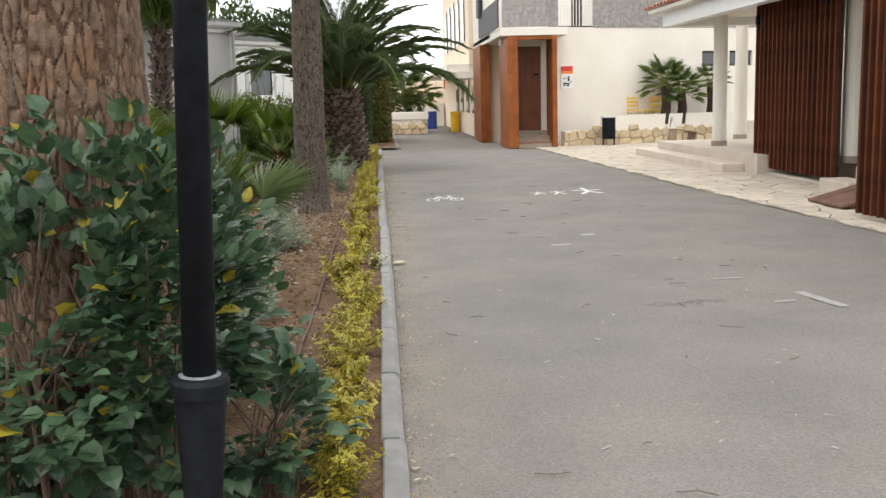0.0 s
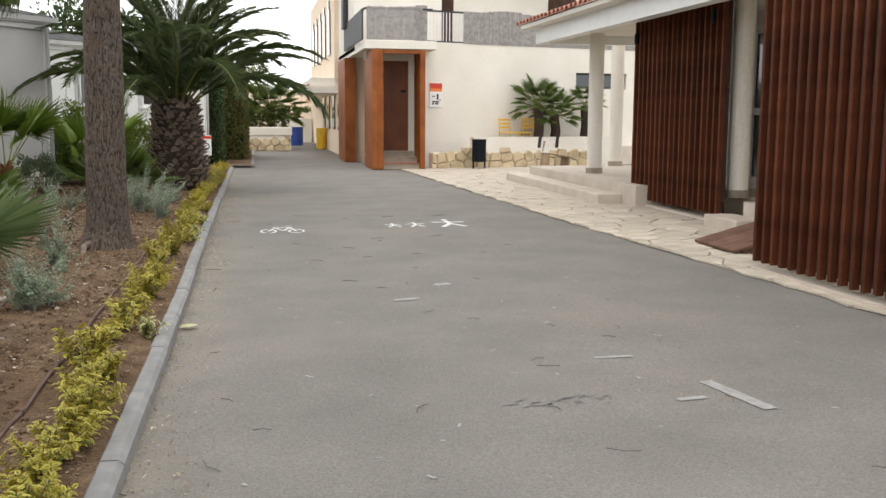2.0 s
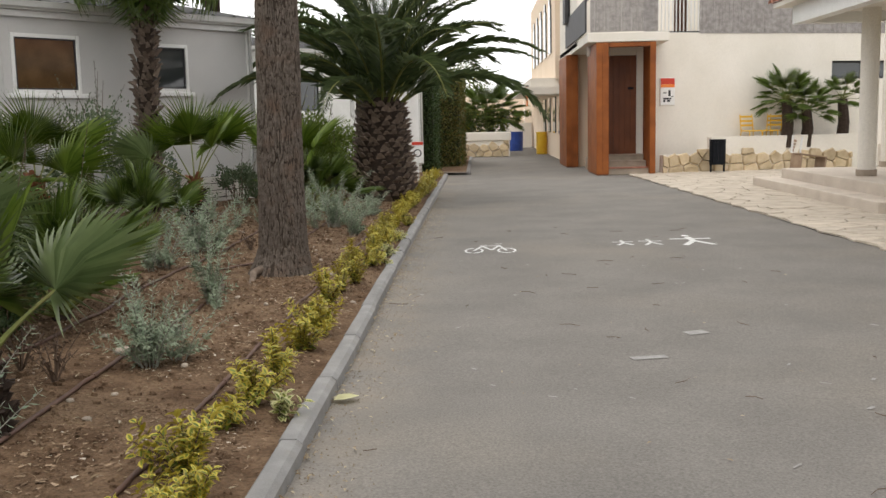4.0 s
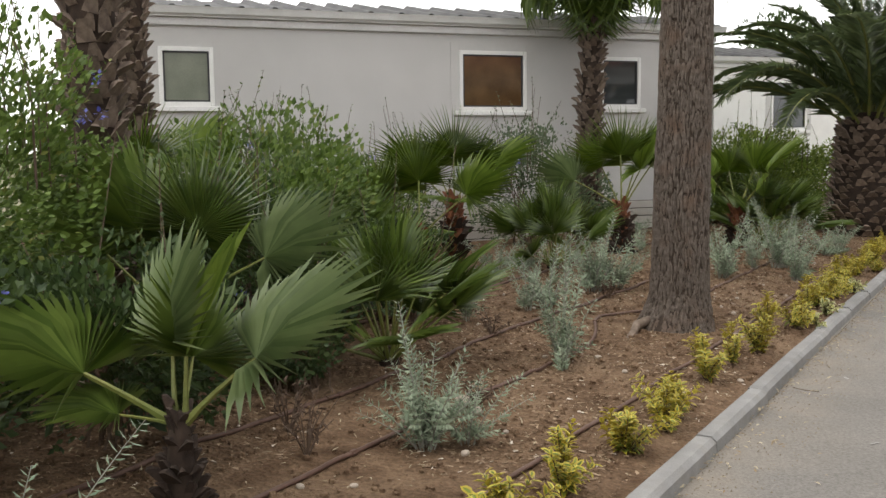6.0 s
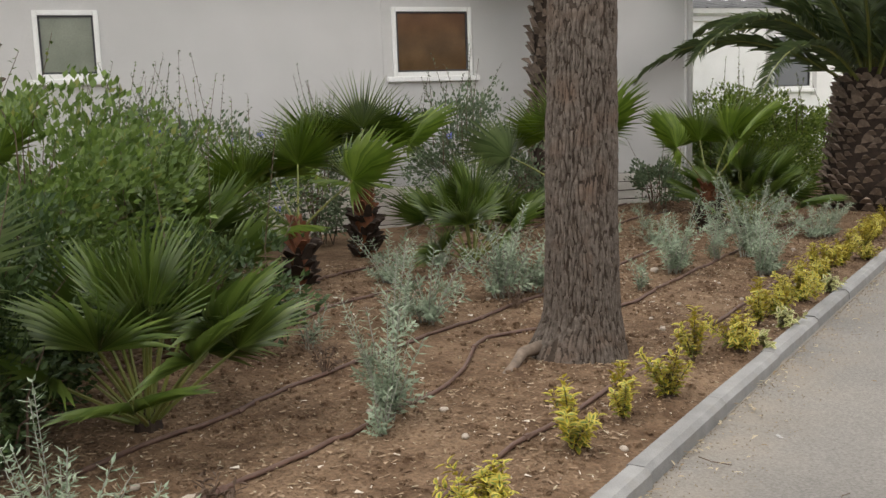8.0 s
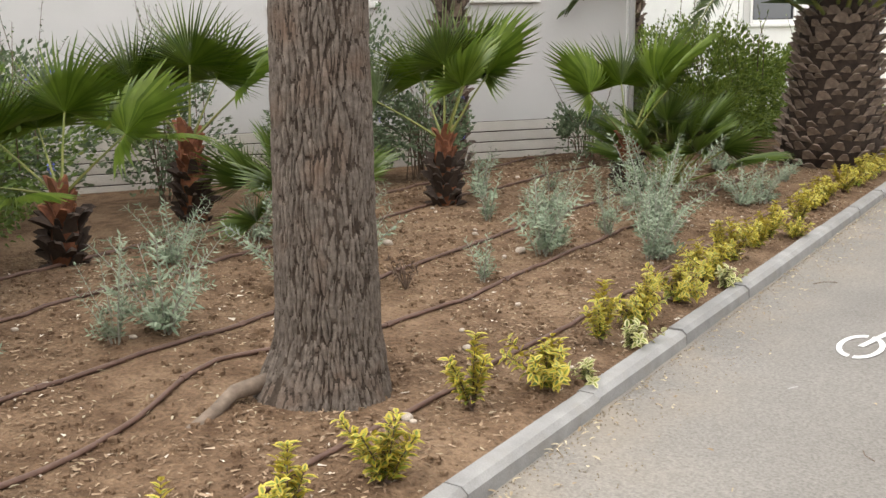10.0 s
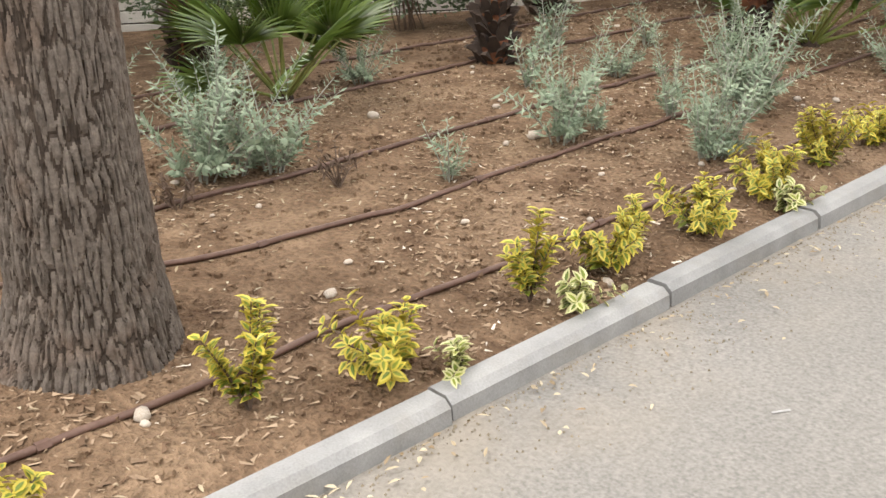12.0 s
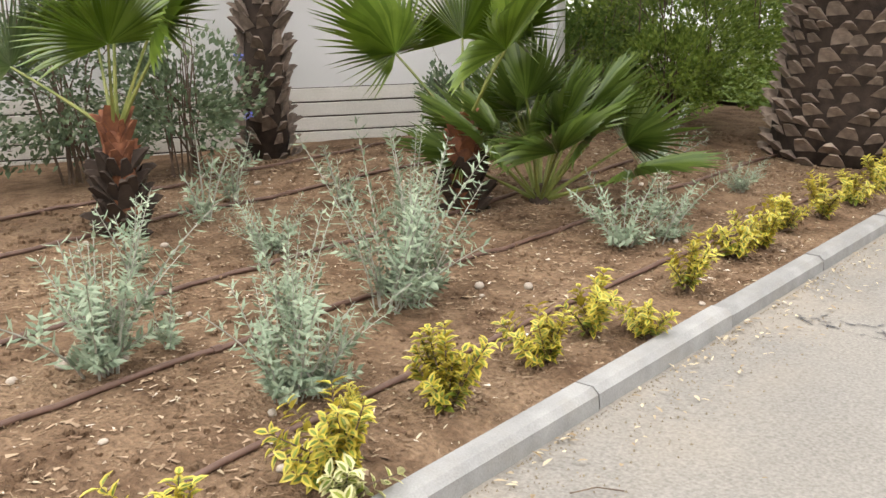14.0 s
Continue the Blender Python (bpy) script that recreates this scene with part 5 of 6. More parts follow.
def fan_palm(x, y, trunk_h, trunk_r, fronds, label, meshes=None, scale=1.0, turn=0, fibre=None):
    """A young fan palm; fronds are rows of azimuth, pitch and size."""
    meshes = meshes or FANS
    z = soil_z(x)
    p = thing("fan_palm", label, "palm", "young fan palms", at=pose(x, y, z - 0.02, 0, 0, turn))
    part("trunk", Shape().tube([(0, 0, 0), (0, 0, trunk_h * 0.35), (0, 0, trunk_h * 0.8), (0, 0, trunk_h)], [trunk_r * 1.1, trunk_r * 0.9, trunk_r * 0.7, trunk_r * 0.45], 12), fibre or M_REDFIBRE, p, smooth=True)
    boots(p, DRYBOOT, lambda h: trunk_r * 1.0, 0.0, trunk_h * 0.6, 8, 0.055, 16, 22, trunk_r / 0.10, (0, 0), 20, 0.35)
    boots(p, DRYBOOT if fibre else SMALLBOOT, lambda h: trunk_r * (0.95 - 0.4 * h / trunk_h), trunk_h * 0.5, trunk_h * 0.98, 6, 0.06, 16, 10, trunk_r / 0.11, (0, 0), 16, 0.3)
    for row in fronds:
        az, pitch, sc = row[:3]
        put_frond(row[3] if len(row) > 3 else meshes, p, trunk_h - 0.04, az - turn, pitch, sc * scale, (row[4] if len(row) > 4 else 0) + uni(-8, 8))
    return p


fan_palm(-4.05, 12.70, 0.66, 0.10, [(205, 48, 0.95, FANS, -50), (118, 80, 0.95, FANS, 5), (38, 46, 0.95, FANS, 15), (70, 64, 0.85, FANS, 35), (165, 60, 0.85, FANS, -25), (240, 25, 0.75, FANS, -30), (300, 12, 0.7, FANS, 0)], "green fan palm with a shaggy red-brown trunk on bare soil")
fan_palm(-3.55, 11.25, 0.48, 0.092, [(212, 45, 0.85, FANS, -50), (125, 74, 0.85, FANS, 0), (30, 44, 0.9, FANS, 30), (295, 8, 0.75, FANS, 0), (165, 56, 0.8, FANS, -30), (250, 18, 0.75, FANS_SHEEN, -40)], "green fan palm with a short red-brown trunk")
fan_palm(-2.72, 14.13, 0.58, 0.095, [(214, 36, 0.98, FANS_SHEEN, -40), (118, 84, 0.98, FANS, 0), (25, 60, 1.0, FANS, 30), (62, 70, 0.95, FANS, 25), (160, 60, 0.9, FANS, -30), (330, 60, 0.85, FANS, 20)], "green fan palm with a fibrous red trunk and wide leaves")
fan_palm(-1.85, 15.72, 0.50, 0.095, [(340, 52, 1.0, FANS, 25), (226, 54, 0.9, FANS, -45), (62, 66, 0.95, FANS, 10), (130, 66, 0.9, FANS, 0)], "green fan palm standing before the mobile home's corner")
fan_palm(-2.55, 7.33, 0.46, 0.10, [(196, 74, 0.92, MIDFAN, -10), (70, 70, 0.9, MIDFAN, 70), (26, 36, 0.92, FANS_SHEEN, 45), (240, 52, 0.85, MIDFAN, -35), (165, 55, 0.9, MIDFAN, -30), (110, 60, 0.85, MIDFAN, 20), (320, 20, 0.6, MIDFAN, 20)], "large fan palm over shrubs, some spreading leaves coloured pale with sky sheen")
fan_palm(-1.27, 6.18, 0.42, 0.060, [(24, 48, 1.08, NEARSHEEN, 30), (60, 87, 1.0, SPEAR, 0), (160, 74, 0.9, NEARSHEEN, -82), (203, 30, 1.15, NEARFAN, -12), (110, 60, 0.75, NEARFAN, 60), (215, 14, 0.6, NEARFAN, 0)], "small fan palm with pale stalks beside drip hoses", scale=1.06, fibre=M_BOOTDARK)
fan_palm(-4.9, 9.3, 0.7, 0.14, [(200, 55, 1.0, FANS, -40), (255, 50, 1.0, FANS, 0), (310, 60, 1.0, FANS, 10), (20, 50, 1.0, FANS, 40), (80, 60, 1.0, FANS, 0), (140, 50, 1.0, FANS, -20)], "fan palm half hidden among the shrubs")


def dwarf_palm(x, y, n, height, label, meshes=None):
    z = soil_z(x)
    p = thing("dwarf_palm", label, "palm", "dwarf fan palms", at=pose(x, y, z - 0.02))
    k = height / 0.95
    part("trunk", Shape().tube([(0, 0, -0.02), (0, 0, 0.05 * k), (0, 0, 0.13 * k)], [0.07 * k, 0.06 * k, 0.02 * k], 9), M_BOOTDARK, p)
    for i in range(n):
        q = (i + 0.5) / n
        put_frond(meshes or CHAMS, p, 0.04 * k, i * 137.5, 87 - 60 * q ** 0.85 + uni(-7, 7), k * uni(0.85, 1.1), uni(-50, 50))
    return p


dwarf_palm(-1.97, 8.46, 21, 0.92, "dense dark green dwarf fan palm on brown soil")
dwarf_palm(-2.85, 12.6, 16, 0.85, "dark green dwarf fan palm beside silver shrubs")
dwarf_palm(-1.60, 16.10, 22, 1.0, "dense green dwarf fan palm beside the drip hose")
dwarf_palm(-3.75, 10.1, 24, 1.1, "dwarf fan palm among leafy shrubs")
dwarf_palm(-4.6, 7.2, 22, 1.1, "dwarf fan palm among leafy shrubs")
dwarf_palm(-1.9, 4.6, 22, 0.95, "dwarf fan palm beside silver shrubs")


def tall_palm(x, y, r, h, lean, label, crown_z, crown):
    z = soil_z(x)
    p = thing("tall_fan_palm", label, "palm", "tall fan palms", at=pose(x, y, z - 0.03))
    rr = lambda zz: r * (1.22 - 0.22 * min(zz / 0.9, 1.0))
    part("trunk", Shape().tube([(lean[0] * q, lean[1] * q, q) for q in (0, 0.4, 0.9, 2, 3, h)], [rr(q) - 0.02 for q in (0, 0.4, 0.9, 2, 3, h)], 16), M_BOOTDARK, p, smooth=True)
    boots(p, BOOT, rr, 0.02, min(h, 3.3), max(8, int(r * 66)), 0.10, 14, 16, 0.82, lean, 20, 0.3)
    for (az, pitch, sc) in crown:
        m = pose(lean[0] * crown_z, lean[1] * crown_z, crown_z, 0, 0, az) @ pose(0.08, 0, 0, uni(-10, 10), -pitch, 0) @ Matrix.Scale(sc, 4)
        part("frond", HANGS[0] if pitch < 0 else FANS[0], None, p, at=m)


ring_of = [(a + uni(-8, 8), pt, 1.15) for pt in (60, 30, 5, -25) for a in range(0, 360, 45)]
tall_palm(-3.92, 16.0, 0.145, 4.6, (0.02, 0.0), "tall fan palm with a criss-cross boot-covered trunk by the wall", 4.35, ring_of + [(a, -62, 1.15) for a in range(10, 370, 40)])
tall_palm(-3.88, 8.00, 0.165, 7.0, (0.0, 0.0), "thick palm trunk covered with old frond bases", 6.9, ring_of)
tall_palm(-6.45, 10.55, 0.14, 6.5, (0.0, 0.0), "palm trunk with old frond bases before the mobile home", 6.4, ring_of)
tall_palm(-4.4, 21.6, 0.17, 5.5, (0.0, 0.0), "tall fan palm trunk behind the mobile home", 5.4, ring_of)


def date_frond(length, seed, bend=0.0):
    """A feather leaf that rises along +x and bends over."""
    r = random.Random(seed)
    s = Shape()
    n = 84
    pts = []
    p = Vector((0, 0, 0))
    for i in range(13):
        t = i / 12
        pts.append(p.copy())
        a = -(0.95 + 0.28 * bend) * t ** 1.35
        p += Vector((math.cos(a), 0, math.sin(a))) * length / 12
    s.tube(pts, [0.022 * (1 - 0.85 * i / 12) + 0.003 for i in range(13)], 5, 0, False)
    for i in range(n):
        t = 0.10 + 0.90 * i / (n - 1)
        j = min(int(t * 12), 11)
        f = t * 12 - j
        p = pts[j].lerp(pts[j + 1], f)
        d = (pts[j + 1] - pts[j]).normalized()
        up = Vector((-d.z, 0, d.x))
        ln = (0.13 + 0.28 * math.sin(math.pi * min(t * 0.85 + 0.14, 1.0))) * length / 2.8 * r.uniform(0.85, 1.12)
        for sy in (-1, 1):
            w = d * r.uniform(0.75, 1.05) + Vector((0, sy, 0)) * 0.7 + up * r.uniform(0.1, 0.45)
            s.blade(p, w, up, ln, 0.019, 1, r.uniform(0.1, 0.4))
    return s


def date_palm(x, y):
    p = thing("date_palm", "stout date palm with scarred trunk and arching feather fronds", "palm", at=pose(x, y, soil_z(x) - 0.03))
    prof_d = [(0, 0.56), (0.35, 0.53), (0.8, 0.46), (1.2, 0.43), (1.5, 0.40), (1.75, 0.30)]

    def rr(z):
        for a, b in zip(prof_d, prof_d[1:]):
            if z <= b[0]:
                return a[1] + (b[1] - a[1]) * (z - a[0]) / (b[0] - a[0])
        return 0.3

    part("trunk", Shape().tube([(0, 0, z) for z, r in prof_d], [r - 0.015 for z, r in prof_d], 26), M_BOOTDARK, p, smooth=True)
    boots(p, SCAR, rr, 0.02, 1.62, 19, 0.092, 5, 16, 1.05, (0, 0), 12, 0.25)
    variants = [date_frond(3.0, k, k % 4).mesh("frond", [M_PETIOLE, M_DATELEAF]) for k in (20, 21, 22, 23)]
    n = 50
    for i in range(n):
        q = (i + 0.5) / n
        pitch = 92 - 58 * q ** 1.2
        m = pose(0, 0, 1.55 + 0.1 * (1 - q), 0, 0, i * 137.5 + uni(-8, 8)) @ pose(0.26 * q, 0, 0, uni(-20, 20), -pitch + uni(-5, 5), 0) @ Matrix.Scale(uni(0.85, 1.08) * (0.82 + 0.18 * q), 4)
        part("frond", variants[i % 2 if q < 0.4 else 1 + i % 3], None, p, at=m)


date_palm(-0.84, 18.85)


def far_palm(x, y, h, n, sc, label, z=0.0):
    p = thing("garden_palm", label, "palm", at=pose(x, y, z))
    part("trunk", Shape().tube([(0, 0, 0), (0.05, 0, h * 0.5), (0, 0, h)], [0.16, 0.14, 0.12], 10), M_BOOTDARK, p)
    for i in range(n):
        q = (i + 0.5) / n
        put_frond(CHAMS, p, h, i * 137.5, 80 - 104 * q, sc * uni(0.85, 1.1), uni(-15, 15))


far_palm(8.60, 27.35, 1.2, 26, 1.0, "dark green palm cluster against the white wall", 0.55)
far_palm(9.15, 27.5, 0.95, 22, 0.95, "dark green palm cluster against the white wall", 0.55)
far_palm(10.2, 27.9, 1.2, 18, 0.8, "small palm behind the porch columns", 0.55)
far_palm(1.25, 42.5, 1.6, 36, 1.7, "dark round palm behind the rubble wall", 0.0)


# ---- shrubs ----
def silver_shrub_meshes(height, stems, spread, seed, flop=0.0):
    r = random.Random(seed)
    st, lv = Shape(), Shape()
    for k in range(stems):
        a, q = r.uniform(0, 6.283), r.uniform(0.15, 1.0)
        hh = height * r.uniform(0.45, 1.0)
        ex, ey = math.cos(a) * spread * q, math.sin(a) * spread * q
        pts = []
        for i in range(9):
            t = i / 8
            pts.append(Vector((ex * (0.12 + 0.88 * t ** 1.3), ey * (0.12 + 0.88 * t ** 1.3), hh * t - flop * hh * t * t * q)))
        st.tube(pts, [0.0045 * (1 - 0.7 * i / 8) for i in range(9)], 4, 0, False)
        nodes = int(hh / 0.021)
        for i in range(nodes):
            t = 0.10 + 0.90 * (i + r.random() * 0.4) / nodes
            t = min(t, 0.999)
            j = int(t * 8)
            p = pts[j].lerp(pts[j + 1], t * 8 - j)
            d = (pts[j + 1] - pts[j]).normalized()
            o1 = d.orthogonal().normalized()
            o1 = (Matrix.Rotation(i * 1.5708 + r.uniform(-0.5, 0.5), 3, d) @ o1)
            ln = (0.053 - 0.013 * t) * r.uniform(0.8, 1.25)
            for sg in (-1, 1):
                lv.blade(p, o1 * sg + d * r.uniform(0.05, 0.55), d, ln, ln * 0.25, 0, -0.1)
            if i % 6 == 0 and t < 0.5:
                sd = (o1 + d * 0.9).normalized()
                sl = r.uniform(0.06, 0.15)
                st.tube([p, p + sd * sl], [0.002, 0.001], 3, 0, False)
                for e in range(7):
                    pp = p + sd * sl * (e + 1) / 7
                    for sg in (-1, 1):
                        lv.blade(pp, (Matrix.Rotation(e * 1.57, 3, sd) @ sd.orthogonal().normalized()) * sg + sd * 0.6, sd, ln * 0.8, ln * 0.28, 0, -0.1)
    return st.mesh("stem_tuft", [M_SILVERSTEM]), lv.mesh("leaves", [M_SILVER])


SILVERS = [silver_shrub_meshes(h, n, sp, k, fl) for h, n, sp, k, fl in ((0.80, 7, 0.24, 31, 0.05), (0.58, 9, 0.42, 32, 0.25), (0.48, 11, 0.36, 33, 0.2), (0.76, 10, 0.50, 34, 0.05), (0.34, 4, 0.15, 35, 0.0))]


def silver_shrub(x, y, v, scale=1.0, turn=None, lean=(0, 0)):
    p = thing("silver_shrub", ("silver-grey leafy shrub with upright stems on soil", "silver-grey shrub with spreading stems on soil", "bushy silver-grey shrub on bare soil",
                               "wide silver-grey shrub with long leaning stems", "small sparse silver-grey shrub on soil")[v], "shrub", "silver shrubs",
              at=pose(x, y, soil_z(x) - 0.01, lean[0], lean[1], uni(0, 360) if turn is None else turn) @ Matrix.Scale(scale, 4))
    part("stem_tuft", SILVERS[v][0], None, p)
    part("leaves", SILVERS[v][1], None, p)


for row in ((-1.02, 7.36, 0, 0.92), (-1.03, 7.38, 0, 0.8, 130), (-1.0, 7.34, 2, 0.95), (-0.90, 7.52, 1, 0.8), (-1.17, 9.12, 0, 1.15), (-1.16, 9.10, 0, 0.85, 70), (-1.08, 8.95, 4, 0.9), (-2.02, 10.70, 2, 1.2), (-2.05, 10.45, 0, 0.8), (-2.03, 11.70, 0, 1.0), (-1.98, 11.75, 3, 0.9), (-2.0, 11.6, 1, 1.2), (-1.9, 11.9, 2, 1.1),
            (-2.24, 9.83, 4, 1.2), (-2.95, 11.55, 2, 1.0), (-1.35, 13.46, 4, 0.9), (-2.12, 13.80, 4, 1.2), (-1.29, 12.40, 4, 0.95), (-1.34, 13.18, 1, 1.25), (-1.30, 13.20, 0, 0.95),
            (-0.71, 13.45, 0, 0.98), (-0.70, 13.50, 1, 1.1, 0, (-14, 0)), (-0.66, 13.58, 4, 1.0), (-1.06, 14.30, 3, 1.1, 0, (-16, 4)), (-1.0, 14.40, 0, 1.15, 40, (-26, 6)), (-1.04, 14.36, 0, 1.0, 200, (22, 0)), (-0.80, 15.68, 2, 0.95), (-0.72, 15.9, 1, 0.9, 0, (-14, 0)), (-1.56, 17.35, 2, 1.1), (-1.2, 13.9, 0, 0.8), (-1.5, 14.9, 0, 0.9), (-0.89, 17.2, 2, 0.6),
            (-1.95, 14.42, 2, 0.75), (-2.64, 14.55, 4, 1.4), (-2.86, 14.9, 4, 1.2), (-2.87, 13.15, 2, 0.9), (-3.0, 12.3, 1, 0.9), (-2.4, 15.3, 4, 1.1),
            (-0.95, 5.0, 0, 0.95), (-0.98, 4.72, 0, 1.05), (-0.86, 4.62, 4, 1.8), (-1.2, 4.85, 4, 1.5), (-1.12, 5.35, 3, 0.9), (-1.3, 4.95, 0, 1.05), (-1.25, 4.5, 1, 1.1), (-0.98, 4.2, 2, 1.1), (-1.0, 4.45, 4, 1.6), (-1.35, 3.8, 3, 1.1), (-1.0, 3.3, 2, 1.2), (-1.2, 3.5, 0, 1.0), (-1.4, 2.8, 1, 1.0), (-0.85, 2.5, 2, 0.8), (-1.6, 4.3, 3, 0.8)):
    silver_shrub(*row)


def dry_stems(x, y, h):
    p = thing("dry_weed", "dead brown weed stems standing on soil", "weed", "dry weeds", at=pose(x, y, soil_z(x) - 0.01))
    s = Shape()
    for k in range(12):
        a, q = uni(0, 6.28), uni(0.3, 1)
        e = Vector((math.cos(a) * 0.14 * q, math.sin(a) * 0.14 * q, h * uni(0.5, 1)))
        s.tube([(0, 0, 0), e * 0.55, e + Vector((math.cos(a) * 0.02, math.sin(a) * 0.02, -0.03))], [0.004, 0.003, 0.002], 4, 0, False)
        for j in range(4):
            s.blade(e * uni(0.4, 1), on_sphere(), Vector((0, 0, 1)), 0.04, 0.014, 0, 0.5)
    part("stem_tuft", s, M_TWIG, p)


for row in ((-1.35, 6.95, 0.34), (-1.62, 7.15, 0.28), (-1.15, 8.05, 0.18), (-1.85, 9.5, 0.2), (-1.75, 11.35, 0.2), (-1.55, 12.0, 0.2), (-1.95, 6.8, 0.3)):
    dry_stems(*row)


def euonymus_meshes(height, stems, spread, seed, edge):
    r = random.Random(seed)
    st, lv = Shape(), Shape()
    for k in range(stems):
        a, q = r.uniform(0, 6.283), r.uniform(0.1, 1.0)
        hh = height * r.uniform(0.5, 1.0)
        e = Vector((math.cos(a) * spread * q, math.sin(a) * spread * q, hh))
        st.tube([(0, 0, 0), e * 0.5 + Vector((0, 0, 0.02)), e], [0.004, 0.003, 0.002], 4, 0, False)
        d = e.normalized()
        n = int(hh / 0.021) + 3
        for i in range(n):
            t = 0.22 + 0.78 * i / (n - 1)
            p = e * t
            o = Matrix.Rotation(i * 1.5708 + r.uniform(-0.4, 0.4), 3, d) @ d.orthogonal().normalized()
            ln = r.uniform(0.036, 0.058)
            for sg in (-1, 1):
                w = o * sg + d * r.uniform(0.1, 0.9) + Vector((r.uniform(-0.3, 0.3), r.uniform(-0.3, 0.3), 0))
                up = d + Vector((0, 0, 0.5))
                lv.leaf(p, w, up, ln, ln * 0.52, 1 if (t > 0.3 or r.random() < 0.5) else 2, 0.35, 0.12)
                off = up.normalized() * 0.0012
                lv.leaf(p + off + w.normalized() * ln * 0.08, w, up, ln * 0.72, ln * (0.22 if t > 0.5 else 0.36), 0, 0.35, 0.10)
    return st.mesh("stem_tuft", [M_TWIG]), lv.mesh("leaves", [M_EUOGREEN, edge, M_EUOGREEN])


EUOS = [euonymus_meshes(h, n, sp, k, m) for h, n, sp, k, m in ((0.29, 11, 0.17, 51, M_EUOYELLOW), (0.23, 15, 0.20, 52, M_EUOYELLOW), (0.33, 8, 0.12, 53, M_EUOYELLOW), (0.19, 11, 0.17, 54, M_EUOYELLOW), (0.11, 7, 0.15, 55, M_EUOPALE))]


def euonymus(x, y, v, scale=1.0):
    p = thing("golden_shrub", ("small yellow-edged evergreen shrub along the kerb", "bushy yellow-edged evergreen shrub along the kerb", "upright sparse yellow-edged shrub along the kerb",
                               "low yellow-edged shrub along the kerb", "low cream-edged sprig along the kerb")[v], "shrub", "golden kerb shrubs", at=pose(x, y, soil_z(x) - 0.012, uni(-6, 6), uni(-6, 6), uni(0, 360)) @ Matrix.Scale(scale, 4))
    part("stem_tuft", EUOS[v][0], None, p)
    part("leaves", EUOS[v][1], None, p)


EU = [(-0.33, 5.78, 1, 1.1), (-0.34, 6.40, 3, 0.9), (-0.14, 6.55, 4, 1.1), (-0.30, 6.76, 1, 1.0), (-0.30, 7.22, 0, 0.95), (-0.26, 7.78, 1, 0.95), (-0.22, 8.22, 0, 0.9), (-0.30, 8.55, 1, 0.9), (-0.34, 9.26, 0, 1.0), (-0.30, 9.70, 2, 0.85),
      (-0.24, 10.10, 0, 0.95), (-0.35, 10.80, 2, 0.95), (-0.23, 11.20, 1, 0.95), (-0.12, 11.36, 4, 0.8), (-0.28, 11.82, 2, 0.95), (-0.15, 11.90, 4, 1.0), (-0.27, 12.20, 3, 1.0), (-0.30, 12.36, 2, 0.75), (-0.25, 12.75, 1, 0.95), (-0.25, 13.29, 1, 1.0), (-0.14, 13.2, 4, 1.0), (-0.42, 13.5, 2, 0.5),
      (-0.29, 13.78, 0, 1.0), (-0.36, 13.84, 2, 0.8), (-0.27, 14.29, 1, 0.9), (-0.30, 14.62, 0, 0.95), (-0.14, 14.78, 3, 0.8), (-0.28, 15.34, 0, 0.9), (-0.33, 15.93, 3, 1.0), (-0.3, 16.2, 1, 0.9), (-0.36, 16.55, 1, 0.9), (-0.3, 16.95, 0, 0.9), (-0.3, 17.4, 1, 0.9), (-0.3, 17.9, 1, 1.0)]
y = 1.35
while y < 5.6:
    EU += [(-0.24 + uni(-0.04, 0.04), y, rng.choice((0, 1, 1, 3)), uni(0.72, 0.92))]
    y += uni(0.18, 0.27)
y = 18.3
while y < 25.5:
    EU += [(-0.26 + uni(-0.06, 0.06), y, rng.choice((0, 1, 1)), uni(0.9, 1.15))]
    y += uni(0.3, 0.42)
for row in EU:
    euonymus(*row)


def leafy_bush(x, y, radii, height, n, size, mat, label, flowers=0, shoots=0, simple=True, aspect=0.58, seed=0.0, name="garden_shrub", z=None):
    p = thing(name, label, "shrub", at=pose(x, y, (soil_z(x) if z is None else z) - 0.02))
    br, lv, fl = Shape(), Shape(), Shape()
    twigs(br, (0, 0, 0), radii, height, 14, 0.008)
    leaf_cloud(lv, (0, 0, height * 0.5), (radii[0], radii[1], height * 0.5), n, size, 0, aspect, simple, 0.25, 0.35, 1.8, seed)
    for k in range(shoots):
        a, q = uni(0, 6.28), uni(0.1, 0.85)
        b = Vector((math.cos(a) * radii[0] * q, math.sin(a) * radii[1] * q, height * (0.92 - 0.25 * q * q)))
        e = b + Vector((uni(-0.2, 0.2), uni(-0.2, 0.2), uni(0.15, 0.7)))
        br.tube([b - Vector((0, 0, 0.4)), b, e], [0.006, 0.004, 0.002], 4, 0, False)
        for i in range(16):
            t = i / 15
            lv.blade(b.lerp(e, t), on_sphere() + Vector((0, 0, 0.5)), Vector((0, 0, 1)), size * (1.1 - 0.5 * t), size * 0.4, 0, 0.1)
    part("branchwork", br, M_TWIG, p)
    part("foliage", lv, mat, p)
    for k in range(flowers):
        a = uni(0, 6.28)
        c = Vector((math.cos(a) * radii[0] * 0.95, math.sin(a) * radii[1] * 0.95, height * uni(0.35, 0.95)))
        f = Shape()
        for i in range(14):
            f.blade(c + on_sphere() * 0.025, on_sphere(), Vector((0, 0, 1)), 0.024, 0.022, 0, 0)
        part("flower_head", f, M_FLOWER, p)
    return p


